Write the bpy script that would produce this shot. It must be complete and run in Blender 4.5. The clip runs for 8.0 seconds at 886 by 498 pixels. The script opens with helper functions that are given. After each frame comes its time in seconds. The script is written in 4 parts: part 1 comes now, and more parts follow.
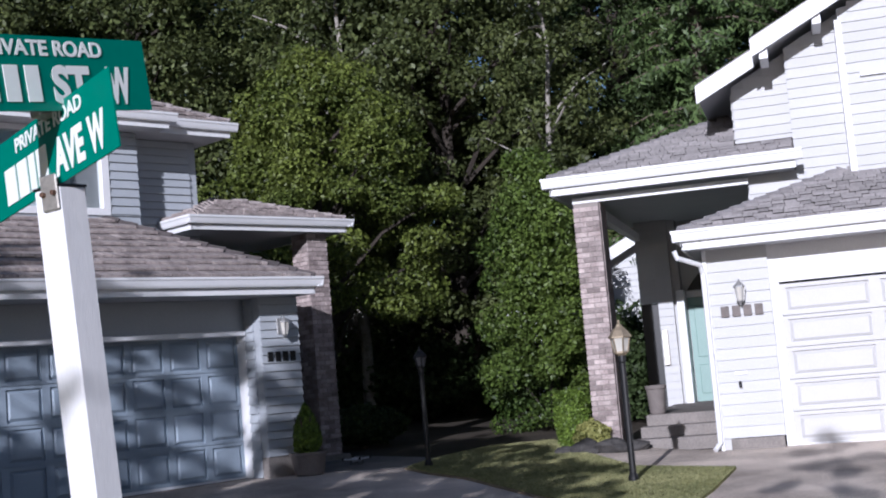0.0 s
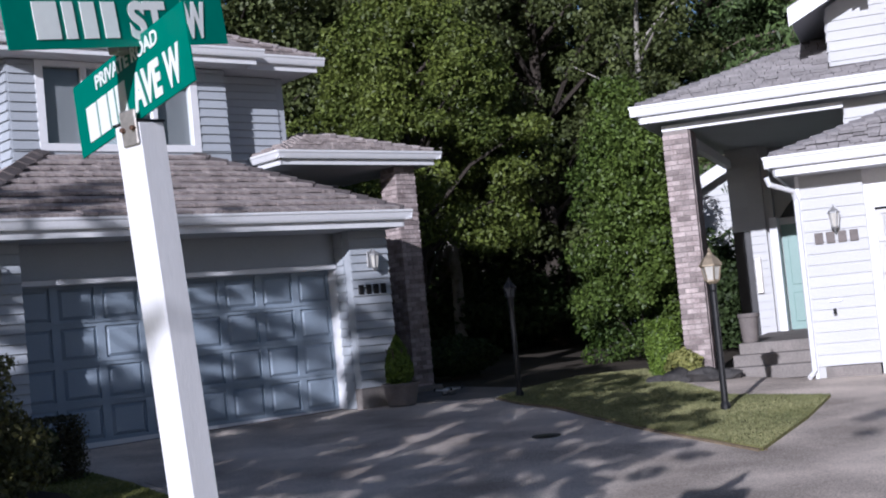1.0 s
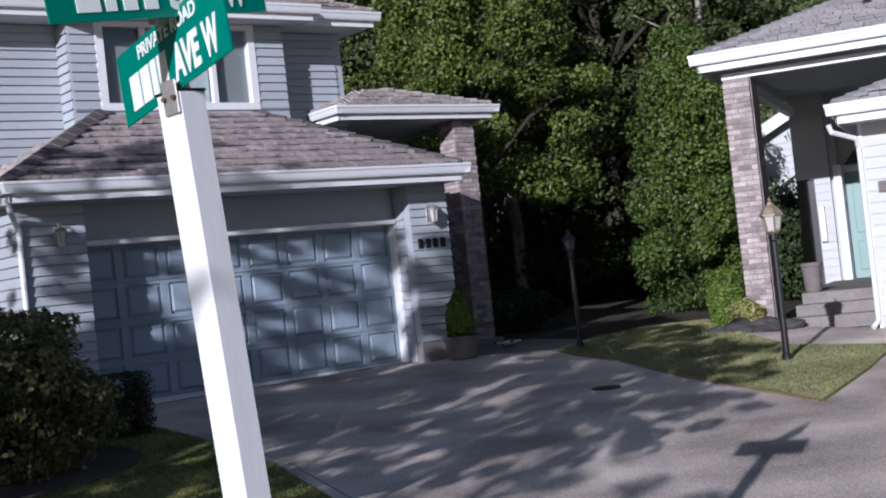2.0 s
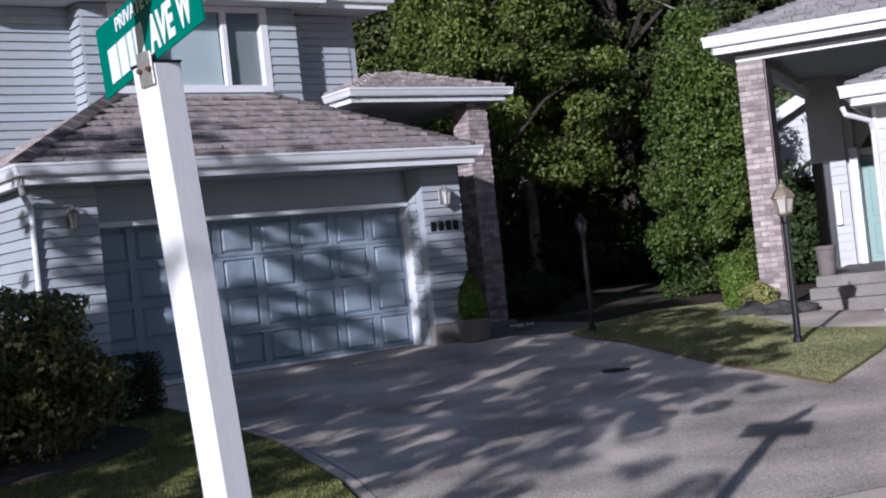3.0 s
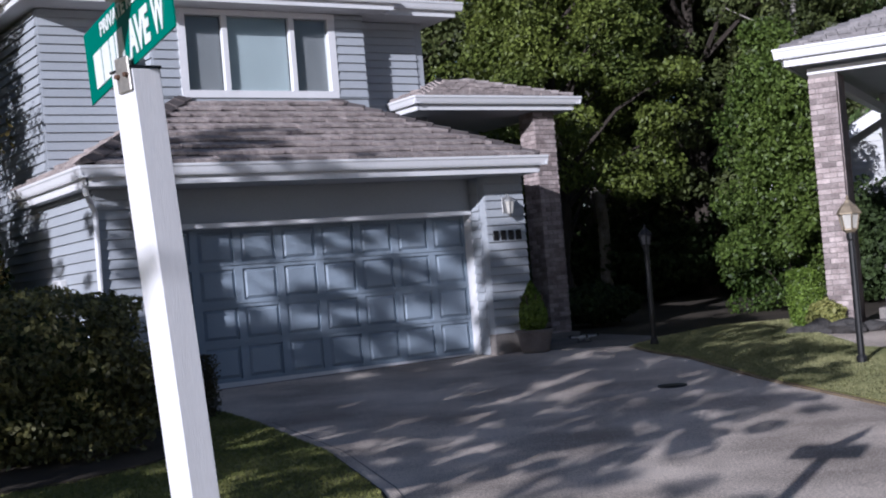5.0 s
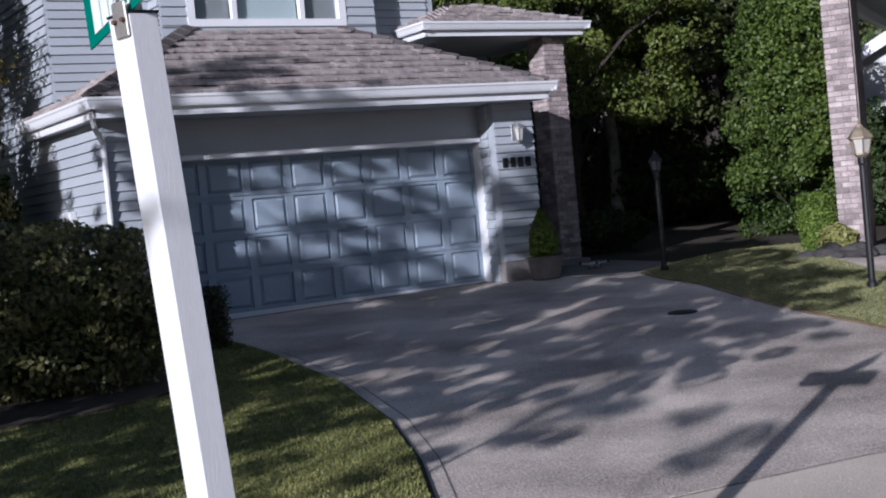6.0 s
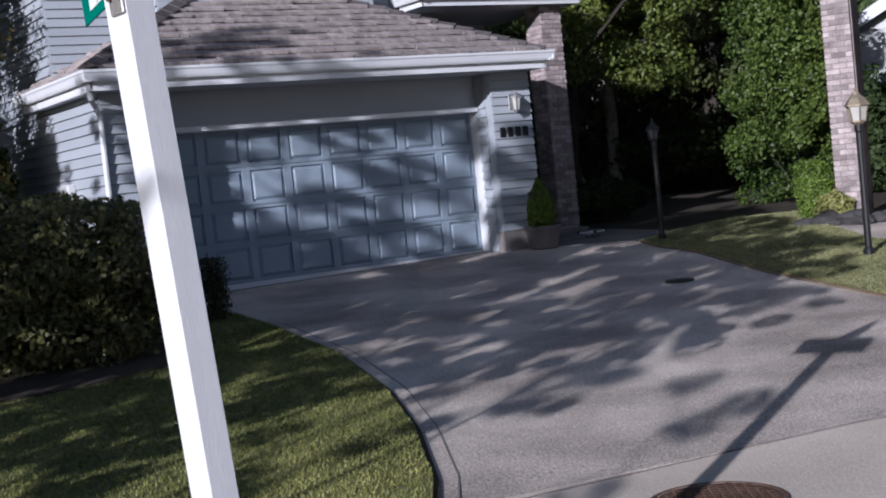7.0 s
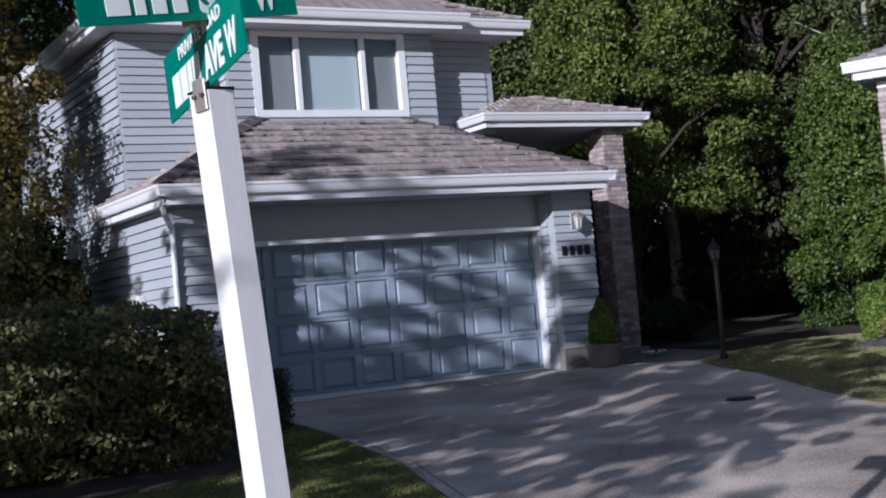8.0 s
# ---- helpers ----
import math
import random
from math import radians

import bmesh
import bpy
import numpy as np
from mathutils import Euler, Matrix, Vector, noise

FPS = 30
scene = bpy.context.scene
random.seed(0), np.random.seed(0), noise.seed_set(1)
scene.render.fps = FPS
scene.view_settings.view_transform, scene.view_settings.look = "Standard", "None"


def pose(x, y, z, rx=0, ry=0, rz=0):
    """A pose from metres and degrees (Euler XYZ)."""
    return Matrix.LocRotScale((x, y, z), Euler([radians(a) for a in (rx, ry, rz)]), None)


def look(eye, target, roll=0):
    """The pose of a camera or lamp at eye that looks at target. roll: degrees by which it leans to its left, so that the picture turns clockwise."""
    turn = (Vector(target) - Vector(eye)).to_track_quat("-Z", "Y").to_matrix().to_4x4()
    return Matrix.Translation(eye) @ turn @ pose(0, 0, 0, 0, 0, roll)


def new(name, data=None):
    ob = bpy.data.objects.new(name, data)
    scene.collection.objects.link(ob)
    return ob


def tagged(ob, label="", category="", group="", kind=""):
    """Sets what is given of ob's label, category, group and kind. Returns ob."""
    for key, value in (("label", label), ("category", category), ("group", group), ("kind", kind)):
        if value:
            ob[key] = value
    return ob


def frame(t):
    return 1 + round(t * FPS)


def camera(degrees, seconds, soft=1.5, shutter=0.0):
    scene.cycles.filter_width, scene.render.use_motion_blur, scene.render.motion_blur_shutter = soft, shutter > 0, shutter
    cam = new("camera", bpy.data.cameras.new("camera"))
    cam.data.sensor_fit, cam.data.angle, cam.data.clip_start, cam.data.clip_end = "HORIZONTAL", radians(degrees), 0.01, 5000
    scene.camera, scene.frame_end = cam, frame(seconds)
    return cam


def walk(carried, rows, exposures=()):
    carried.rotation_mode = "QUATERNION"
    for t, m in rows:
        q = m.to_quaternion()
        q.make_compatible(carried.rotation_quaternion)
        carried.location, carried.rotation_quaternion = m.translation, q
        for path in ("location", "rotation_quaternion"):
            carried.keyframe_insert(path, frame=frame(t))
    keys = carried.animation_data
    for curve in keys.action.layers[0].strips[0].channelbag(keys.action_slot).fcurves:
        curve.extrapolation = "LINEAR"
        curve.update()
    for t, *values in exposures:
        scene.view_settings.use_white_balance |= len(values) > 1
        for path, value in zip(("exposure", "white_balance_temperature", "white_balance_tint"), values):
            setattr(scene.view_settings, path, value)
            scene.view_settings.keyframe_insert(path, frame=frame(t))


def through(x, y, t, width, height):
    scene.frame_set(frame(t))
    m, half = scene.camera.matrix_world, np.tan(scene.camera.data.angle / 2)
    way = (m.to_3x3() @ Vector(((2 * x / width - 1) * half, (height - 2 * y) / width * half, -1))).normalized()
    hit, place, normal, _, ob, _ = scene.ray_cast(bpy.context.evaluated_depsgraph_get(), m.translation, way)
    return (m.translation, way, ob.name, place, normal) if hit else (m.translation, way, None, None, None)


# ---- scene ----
cam = camera(37.1, 8.0, soft=2.0)

PATH = [
    (0, (-10.437, -17.397, 1.565), (-9.157, -15.869, 1.765), -4.9),
    (0.5, (-10.417, -17.401, 1.565), (-9.189, -15.827, 1.724), -4.9),
    (1, (-10.408, -17.413, 1.554), (-9.24, -15.791, 1.664), -5.5),
    (1.5, (-10.404, -17.465, 1.547), (-9.291, -15.803, 1.615), -5.9),
    (1.7, (-10.39, -17.469, 1.574), (-9.289, -15.799, 1.628), -6.0),
    (2.8, (-10.324, -17.515, 1.546), (-9.269, -15.816, 1.586), -6.3),
    (3, (-10.284, -17.523, 1.532), (-9.227, -15.825, 1.559), -6.1),
    (3.5, (-10.168, -17.403, 1.528), (-9.111, -15.705, 1.534), -5.9),
    (4, (-10.086, -17.46, 1.538), (-9.065, -15.741, 1.569), -5.5),
    (4.2, (-10.068, -17.483, 1.54), (-9.057, -15.757, 1.607), -5.2),
    (5.3, (-10.032, -17.578, 1.524), (-9.093, -15.813, 1.549), -5.0),
    (5.5, (-10.032, -17.577, 1.525), (-9.1, -15.808, 1.525), -5.1),
    (6, (-10.005, -17.558, 1.572), (-9.073, -15.791, 1.510), -5.4),
    (6.5, (-10.005, -17.566, 1.578), (-9.073, -15.801, 1.484), -5.6),
    (7, (-10.011, -17.599, 1.58), (-9.083, -15.833, 1.472), -5.8),
    (7.5, (-10.042, -17.648, 1.512), (-9.124, -15.872, 1.494), -5.6),
    (8, (-10.098, -17.786, 1.486), (-9.237, -15.981, 1.572), -5.0),
]
walk(cam, [(t, look(eye, target, roll)) for t, eye, target, roll in PATH], exposures=((0, 0.08, 5085, 19), (8, 0.08, 5085, 19)))

# ---- world, sun, exposure ----
SUN_HEADING, SUN_HEIGHT = 236.0, 16.1          # degrees clockwise from +y, degrees up
world = bpy.data.worlds.new("world")
scene.world = world
world.use_nodes = True
wn = world.node_tree
sky = wn.nodes.new("ShaderNodeTexSky")
sky.sky_type, sky.sun_disc = "NISHITA", False
sky.sun_elevation, sky.sun_rotation = radians(SUN_HEIGHT), radians(SUN_HEADING)
wn.nodes["Background"].inputs["Strength"].default_value = 0.045
wn.links.new(sky.outputs[0], wn.nodes["Background"].inputs["Color"])
sun = new("sun", bpy.data.lights.new("sun", "SUN"))
sun.data.energy, sun.data.angle, sun.data.color = 5.0, radians(0.45), (1.0, 0.89, 0.74)
SUN_TRAVEL = Vector((-math.sin(radians(SUN_HEADING)) * math.cos(radians(SUN_HEIGHT)), -math.cos(radians(SUN_HEADING)) * math.cos(radians(SUN_HEIGHT)), -math.sin(radians(SUN_HEIGHT))))
sun.matrix_world = look(-SUN_TRAVEL * 60, (0, 0, 0))

# ---- materials ----
def material(name, color, rough=0.7, vary=0.15, scale=3.0, fine=60.0, bump=0.15, metal=0.0, tint=None, island=False, thing=False, spec=0.3, stretch=(1, 1, 1), amount=None, contrast=0.3):
    """A surface with two scales of variation and fine relief, in metres of the world."""
    m = bpy.data.materials.new(name)
    m.use_nodes = True
    nt = m.node_tree
    bs = nt.nodes["Principled BSDF"]
    geo = nt.nodes.new("ShaderNodeNewGeometry")
    mp = nt.nodes.new("ShaderNodeMapping")
    mp.inputs["Scale"].default_value = stretch
    nt.links.new(geo.outputs["Position"], mp.inputs["Vector"])
    big, small = nt.nodes.new("ShaderNodeTexNoise"), nt.nodes.new("ShaderNodeTexNoise")
    big.inputs["Scale"].default_value, small.inputs["Scale"].default_value = scale, fine
    big.inputs["Detail"].default_value = small.inputs["Detail"].default_value = 4
    for n in (big, small):
        nt.links.new(mp.outputs[0], n.inputs["Vector"])
    add = nt.nodes.new("ShaderNodeMath")
    add.operation = "ADD"
    nt.links.new(big.outputs["Fac"], add.inputs[0])
    nt.links.new(small.outputs["Fac"], add.inputs[1])
    rg = nt.nodes.new("ShaderNodeMapRange")
    rg.inputs["From Min"].default_value, rg.inputs["From Max"].default_value = 1 - contrast, 1 + contrast
    rg.inputs["To Min"].default_value, rg.inputs["To Max"].default_value = 0.0, 1.0
    nt.links.new(add.outputs[0], rg.inputs["Value"])
    mix = nt.nodes.new("ShaderNodeMix")
    mix.data_type = "RGBA"
    dark = [c * (1 - vary) for c in color]
    light = [min(1, c * (1 + vary)) for c in (tint or color)]
    mix.inputs["A"].default_value, mix.inputs["B"].default_value = (*dark, 1), (*light, 1)
    nt.links.new(rg.outputs[0], mix.inputs["Factor"])
    out = mix.outputs["Result"]
    if island or thing:
        hsv = nt.nodes.new("ShaderNodeHueSaturation")
        val = nt.nodes.new("ShaderNodeMapRange")
        a = amount if amount is not None else 0.35
        val.inputs["To Min"].default_value, val.inputs["To Max"].default_value = 1 - a, 1 + a
        if island:
            nt.links.new(geo.outputs["Random Per Island"], val.inputs["Value"])
        else:
            info = nt.nodes.new("ShaderNodeObjectInfo")
            nt.links.new(info.outputs["Random"], val.inputs["Value"])
        nt.links.new(val.outputs[0], hsv.inputs["Value"])
        nt.links.new(out, hsv.inputs["Color"])
        out = hsv.outputs["Color"]
    nt.links.new(out, bs.inputs["Base Color"])
    bs.inputs["Roughness"].default_value, bs.inputs["Metallic"].default_value = rough, metal
    bs.inputs["Specular IOR Level"].default_value = spec
    if bump:
        bp = nt.nodes.new("ShaderNodeBump")
        bp.inputs["Strength"].default_value, bp.inputs["Distance"].default_value = bump, 0.01
        nt.links.new(small.outputs["Fac"], bp.inputs["Height"])
        nt.links.new(bp.outputs[0], bs.inputs["Normal"])
    return m


def leafy(name, color, tint, through=0.3, spec=0.35, amount=0.45):
    m = material(name, color, 0.5, 0.25, 0.6, 14, 0, tint=tint, island=True, spec=spec, amount=amount)
    nt = m.node_tree
    bs, out = nt.nodes["Principled BSDF"], nt.nodes["Material Output"]
    tr, mx = nt.nodes.new("ShaderNodeBsdfTranslucent"), nt.nodes.new("ShaderNodeMixShader")
    nt.links.new(bs.inputs["Base Color"].links[0].from_socket, tr.inputs["Color"])
    mx.inputs[0].default_value = through
    nt.links.new(bs.outputs[0], mx.inputs[1])
    nt.links.new(tr.outputs[0], mx.inputs[2])
    nt.links.new(mx.outputs[0], out.inputs["Surface"])
    return m


def glassy(name):
    m = bpy.data.materials.new(name)
    m.use_nodes = True
    nt = m.node_tree
    gl, tp, mx, fr = (nt.nodes.new("ShaderNode" + k) for k in ("BsdfGlossy", "BsdfTransparent", "MixShader", "Fresnel"))
    gl.inputs["Roughness"].default_value = 0.03
    tp.inputs["Color"].default_value = (0.9, 0.93, 0.93, 1)
    fr.inputs["IOR"].default_value = 1.6
    nt.links.new(fr.outputs[0], mx.inputs[0])
    nt.links.new(tp.outputs[0], mx.inputs[1])
    nt.links.new(gl.outputs[0], mx.inputs[2])
    nt.links.new(mx.outputs[0], nt.nodes["Material Output"].inputs["Surface"])
    return m


M_SIDING_GREY = material("siding_grey", (0.395, 0.42, 0.45), 0.6, 0.06, 1.2, 40, 0.05, thing=True, amount=0.05)
M_SIDING_WHITE = material("siding_white", (0.5, 0.5, 0.5), 0.55, 0.04, 1.2, 40, 0.05, thing=True, amount=0.03)
M_TRIM = material("trim_white", (0.74, 0.74, 0.75), 0.45, 0.05, 1.5, 30, 0.04)
M_POST = material("post_white_paint", (0.74, 0.74, 0.755), 0.55, 0.06, 3, 60, 0.12, stretch=(5, 5, 0.4))
M_DOOR_GREY = material("door_grey", (0.285, 0.34, 0.405), 0.5, 0.05, 1.5, 40, 0.04)
M_DOOR_WHITE = material("door_white", (0.52, 0.515, 0.51), 0.5, 0.04, 1.5, 40, 0.04)
M_TEAL = material("teal_paint", (0.25, 0.36, 0.33), 0.45, 0.06, 2, 40, 0.05)
M_SHAKE = material("brown_shake", (0.305, 0.265, 0.252), 0.9, 0.3, 2.0, 30, 0.6, tint=(0.4, 0.35, 0.33), thing=True, amount=0.12, stretch=(5, 1, 1))
# Cap shakes darkened: the hip's shaded side is put into their colour.
M_CAP = material("shaded_cap_shake", (0.11, 0.095, 0.092), 0.9, 0.25, 2.0, 30, 0.5, thing=True, amount=0.25)
M_SLATE = material("grey_shake", (0.26, 0.245, 0.245), 0.9, 0.2, 2.0, 30, 0.5, thing=True, amount=0.14)
M_FELT = material("roof_underlay", (0.09, 0.08, 0.075), 0.95, 0.2, 3, 40, 0.3)
M_BRICK = material("brick", (0.27, 0.215, 0.205), 0.9, 0.22, 5, 50, 0.4, tint=(0.38, 0.325, 0.31), thing=True, amount=0.36)
M_MORTAR = material("mortar", (0.27, 0.24, 0.225), 0.95, 0.12, 6, 70, 0.4)
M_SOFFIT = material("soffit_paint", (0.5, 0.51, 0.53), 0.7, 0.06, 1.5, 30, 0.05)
M_CONCRETE = material("exposed_aggregate", (0.465, 0.397, 0.337), 0.9, 0.36, 0.8, 62, 0.7, tint=(0.6, 0.52, 0.445), spec=0.15, contrast=0.22)
M_STREET = material("street_concrete", (0.67, 0.58, 0.48), 0.85, 0.16, 0.9, 70, 0.4, spec=0.15)
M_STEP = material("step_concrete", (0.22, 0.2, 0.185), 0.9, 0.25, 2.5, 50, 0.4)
M_SOIL = material("soil", (0.06, 0.048, 0.035), 0.95, 0.4, 1.2, 30, 0.8)
M_DIRT = material("dry_dirt", (0.17, 0.12, 0.08), 0.95, 0.35, 3, 40, 0.7, tint=(0.24, 0.19, 0.12))
M_LAWN = material("lawn_thatch", (0.1, 0.115, 0.038), 0.95, 0.4, 0.9, 25, 0.6, tint=(0.24, 0.225, 0.08))
M_BLADE = leafy("grass_blade", (0.13, 0.165, 0.042), (0.29, 0.285, 0.095), 0.3, 0.2, 0.22)
M_BLADE_DRY = leafy("dry_grass_blade", (0.16, 0.185, 0.075), (0.34, 0.33, 0.165), 0.3, 0.2, 0.22)
M_BARK = material("bark", (0.12, 0.095, 0.075), 0.95, 0.35, 6, 40, 0.9, stretch=(3, 3, 0.6))
# Darker copy of the bark, with the wood's deep shade in its colour.
M_BARK_SHADED = material("shaded_bark", (0.045, 0.037, 0.03), 0.95, 0.35, 6, 40, 0.9, stretch=(3, 3, 0.6))
M_BIRCH = material("pale_bark", (0.27, 0.25, 0.22), 0.9, 0.45, 5, 30, 0.5)
M_LEAF = leafy("leaf_green", (0.052, 0.072, 0.023), (0.11, 0.13, 0.042))
M_LEAF_MAPLE = leafy("leaf_maple", (0.07, 0.105, 0.02), (0.15, 0.18, 0.035))
M_LAUREL = leafy("leaf_laurel", (0.045, 0.085, 0.017), (0.115, 0.16, 0.03))
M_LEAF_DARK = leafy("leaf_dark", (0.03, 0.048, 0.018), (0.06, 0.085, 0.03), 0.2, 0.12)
M_LEAF_OLIVE = leafy("leaf_olive", (0.085, 0.09, 0.03), (0.21, 0.2, 0.07), 0.25, 0.5)
M_LEAF_GOLD = leafy("leaf_gold", (0.06, 0.07, 0.02), (0.2, 0.15, 0.035))
M_NEEDLE = leafy("needle", (0.045, 0.08, 0.028), (0.1, 0.145, 0.045), 0.15)
M_BRIGHT = leafy("bright_needle", (0.08, 0.135, 0.02), (0.16, 0.23, 0.035), 0.3)
M_HEDGE = leafy("hedge_leaf", (0.05, 0.045, 0.02), (0.08, 0.07, 0.03), 0.2)
M_RUST = material("rusted_iron", (0.14, 0.085, 0.06), 0.75, 0.35, 6, 60, 0.5, metal=0.4)
M_BLACK = material("black_metal", (0.015, 0.015, 0.016), 0.45, 0.2, 6, 50, 0.1, metal=0.3, spec=0.5)
M_BRASS = material("weathered_brass", (0.33, 0.27, 0.19), 0.5, 0.2, 8, 60, 0.1, metal=0.5)
M_GALV = material("galvanised_steel", (0.5, 0.47, 0.43), 0.45, 0.15, 10, 80, 0.1, metal=0.7)
M_SIGN = material("sign_green", (0.0, 0.165, 0.115), 0.4, 0.06, 3, 40, 0.02, spec=0.4)
M_LETTER = material("sign_letter", (0.75, 0.78, 0.76), 0.5, 0.04, 3, 40, 0)
M_PEWTER = material("grey_pewter", (0.3, 0.3, 0.3), 0.45, 0.2, 8, 60, 0.1, metal=0.4)
M_FROST = material("lantern_glass", (0.5, 0.48, 0.43), 0.25, 0.1, 6, 30, 0.02, spec=0.6)
M_POT = material("grey_pot", (0.17, 0.15, 0.14), 0.8, 0.2, 5, 50, 0.3)
M_ROCK = material("dark_rock", (0.06, 0.057, 0.055), 0.9, 0.3, 4, 30, 0.8)
M_GLASS = glassy("pane_glass")
M_BLIND = material("blind_cloth", (0.62, 0.68, 0.7), 0.8, 0.05, 2, 40, 0.05)
M_CURTAIN = material("curtain_shade", (0.34, 0.34, 0.35), 0.9, 0.1, 2, 40, 0.1)
# Near-black colour that stands for dimness on room wall, porch door and second lantern.
M_UNLIT = material("unlit_dark", (0.08, 0.08, 0.085), 0.9, 0.1, 2, 20, 0.05)
M_PLASTIC = material("pale_plastic", (0.6, 0.6, 0.6), 0.4, 0.05, 5, 50, 0.02)

# ---- building helpers ----
def mesh_of(bm, mat, name):
    me = bpy.data.meshes.new(name)
    bm.normal_update()
    bm.to_mesh(me)
    bm.free()
    me.materials.append(mat)
    return me


def part(name, bm, mat, parent=None, label="", m=None):
    """A bmesh, or a finished mesh, as one object under a thing or a part."""
    me = mesh_of(bm, mat, name) if isinstance(bm, bmesh.types.BMesh) else bm
    ob = new(name, me)
    if parent:
        ob.parent = parent
    if m is not None:
        ob.matrix_basis = m
    return tagged(ob, label)


def thing(name, label, category, m=None, group="", kind=""):
    ob = new(name)
    ob.empty_display_size = 0.2
    if m is not None:
        ob.matrix_basis = m
    return tagged(ob, label, category, group, kind)


def box(bm, x0, y0, z0, x1, y1, z1, bevel=0.0):
    r = bmesh.ops.create_cube(bm, size=1, matrix=Matrix.Translation(((x0 + x1) / 2, (y0 + y1) / 2, (z0 + z1) / 2)) @ Matrix.Diagonal((x1 - x0, y1 - y0, z1 - z0, 1)))
    if bevel:
        es = list({e for v in r["verts"] for e in v.link_edges})
        bmesh.ops.bevel(bm, geom=es, offset=bevel, segments=1, affect="EDGES")
    return bm


def boxed(*a, bevel=0.0):
    return box(bmesh.new(), *a, bevel=bevel)


def poly(bm, verts, faces):
    vs = [bm.verts.new(v) for v in verts]
    for f in faces:
        bm.faces.new([vs[i] for i in f])
    return bm


def prism(bm, outline, axis, a, b):
    """An outline of 2D points pushed along an axis from a to b."""
    def at(p, w):
        return {"x": (w, p[0], p[1]), "y": (p[0], w, p[1]), "z": (p[0], p[1], w)}[axis]
    n = len(outline)
    vs = [bm.verts.new(at(p, a)) for p in outline] + [bm.verts.new(at(p, b)) for p in outline]
    bm.faces.new(vs[:n])
    bm.faces.new(vs[n:][::-1])
    for i in range(n):
        bm.faces.new((vs[i], vs[i + n], vs[(i + 1) % n + n], vs[(i + 1) % n]))
    bmesh.ops.recalc_face_normals(bm, faces=bm.faces)
    return bm


def lathe(bm, profile, sides=16, centre=(0, 0, 0), turn=0.0):
    rings = []
    for r, z in profile:
        rings.append([bm.verts.new((centre[0] + r * math.cos(turn + 2 * math.pi * k / sides), centre[1] + r * math.sin(turn + 2 * math.pi * k / sides), centre[2] + z)) for k in range(sides)])
    for a, b in zip(rings, rings[1:]):
        for k in range(sides):
            bm.faces.new((a[k], a[(k + 1) % sides], b[(k + 1) % sides], b[k]))
    bm.faces.new(rings[0][::-1])
    bm.faces.new(rings[-1])
    return bm


def tube(bm, pts, radii, sides=8):
    pts = [Vector(p) for p in pts]
    rings = []
    for i, p in enumerate(pts):
        d = (pts[min(i + 1, len(pts) - 1)] - pts[max(i - 1, 0)]).normalized()
        a = d.orthogonal().normalized() if i == 0 else (rings_a - d * rings_a.dot(d)).normalized()
        rings_a = a
        b = d.cross(a)
        r = radii[i] if isinstance(radii, (list, tuple)) else radii
        rings.append([bm.verts.new(p + (a * math.cos(2 * math.pi * k / sides) + b * math.sin(2 * math.pi * k / sides)) * r) for k in range(sides)])
    for a, b in zip(rings, rings[1:]):
        for k in range(sides):
            bm.faces.new((a[k], a[(k + 1) % sides], b[(k + 1) % sides], b[k]))
    bm.faces.new(rings[0][::-1])
    bm.faces.new(rings[-1])
    return bm


def cloud_mesh(name, mat, centre, out, length, width, rng, droop=0.0):
    """Many small folded leaves, one at each centre, facing roughly outwards."""
    n = len(centre)
    nor = out * 0.7 + rng.normal(0, 0.6, (n, 3)) + (0, 0, 0.25)
    nor /= np.linalg.norm(nor, axis=1, keepdims=True) + 1e-9
    a = np.cross(nor, rng.normal(0, 1, (n, 3)))
    a /= np.linalg.norm(a, axis=1, keepdims=True) + 1e-9
    a[:, 2] -= droop
    b = np.cross(nor, a)
    L, W = (length * rng.uniform(0.6, 1.3, (n, 1))), (width * rng.uniform(0.6, 1.3, (n, 1)))
    v = np.stack([centre - a * L / 2, centre + b * W / 2 + nor * W * 0.18 - a * L * 0.08, centre + a * L / 2, centre - b * W / 2 + nor * W * 0.18 - a * L * 0.08], 1).reshape(-1, 3)
    me = bpy.data.meshes.new(name)
    me.vertices.add(4 * n)
    me.vertices.foreach_set("co", v.astype(np.float32).ravel())
    me.loops.add(4 * n)
    me.loops.foreach_set("vertex_index", np.arange(4 * n, dtype=np.int32))
    me.polygons.add(n)
    me.polygons.foreach_set("loop_start", np.arange(0, 4 * n, 4, dtype=np.int32))
    me.update(calc_edges=True)
    me.materials.append(mat)
    return me


def clumps(rng, centres, radii, per, flat=0.7):
    """Points in the outer shells of many small clumps, and their outward ways."""
    c = np.repeat(np.asarray(centres, float), per, 0)
    r = np.repeat(np.asarray(radii, float), per, 0)[:, None]
    d = rng.normal(0, 1, (len(c), 3))
    d /= np.linalg.norm(d, axis=1, keepdims=True)
    p = c + d * r * rng.uniform(0.45, 1.0, (len(c), 1)) ** 0.6 * (1, 1, flat)
    return p, d


def gz(x, y):
    """Height of the ground: it rises from the street past the houses into the wood."""
    d_left = -y
    d_right = -((x - 4.5) * 0.8192 + (y + 6.57) * 0.5736)
    d = max(0.0, min(d_left, d_right, 12.0))
    far = max(-6.0, min(60.0, (x + 10.1) * 0.53 + (y + 17.6) * 0.848))
    return 0.0189 * far - 0.0165 * d


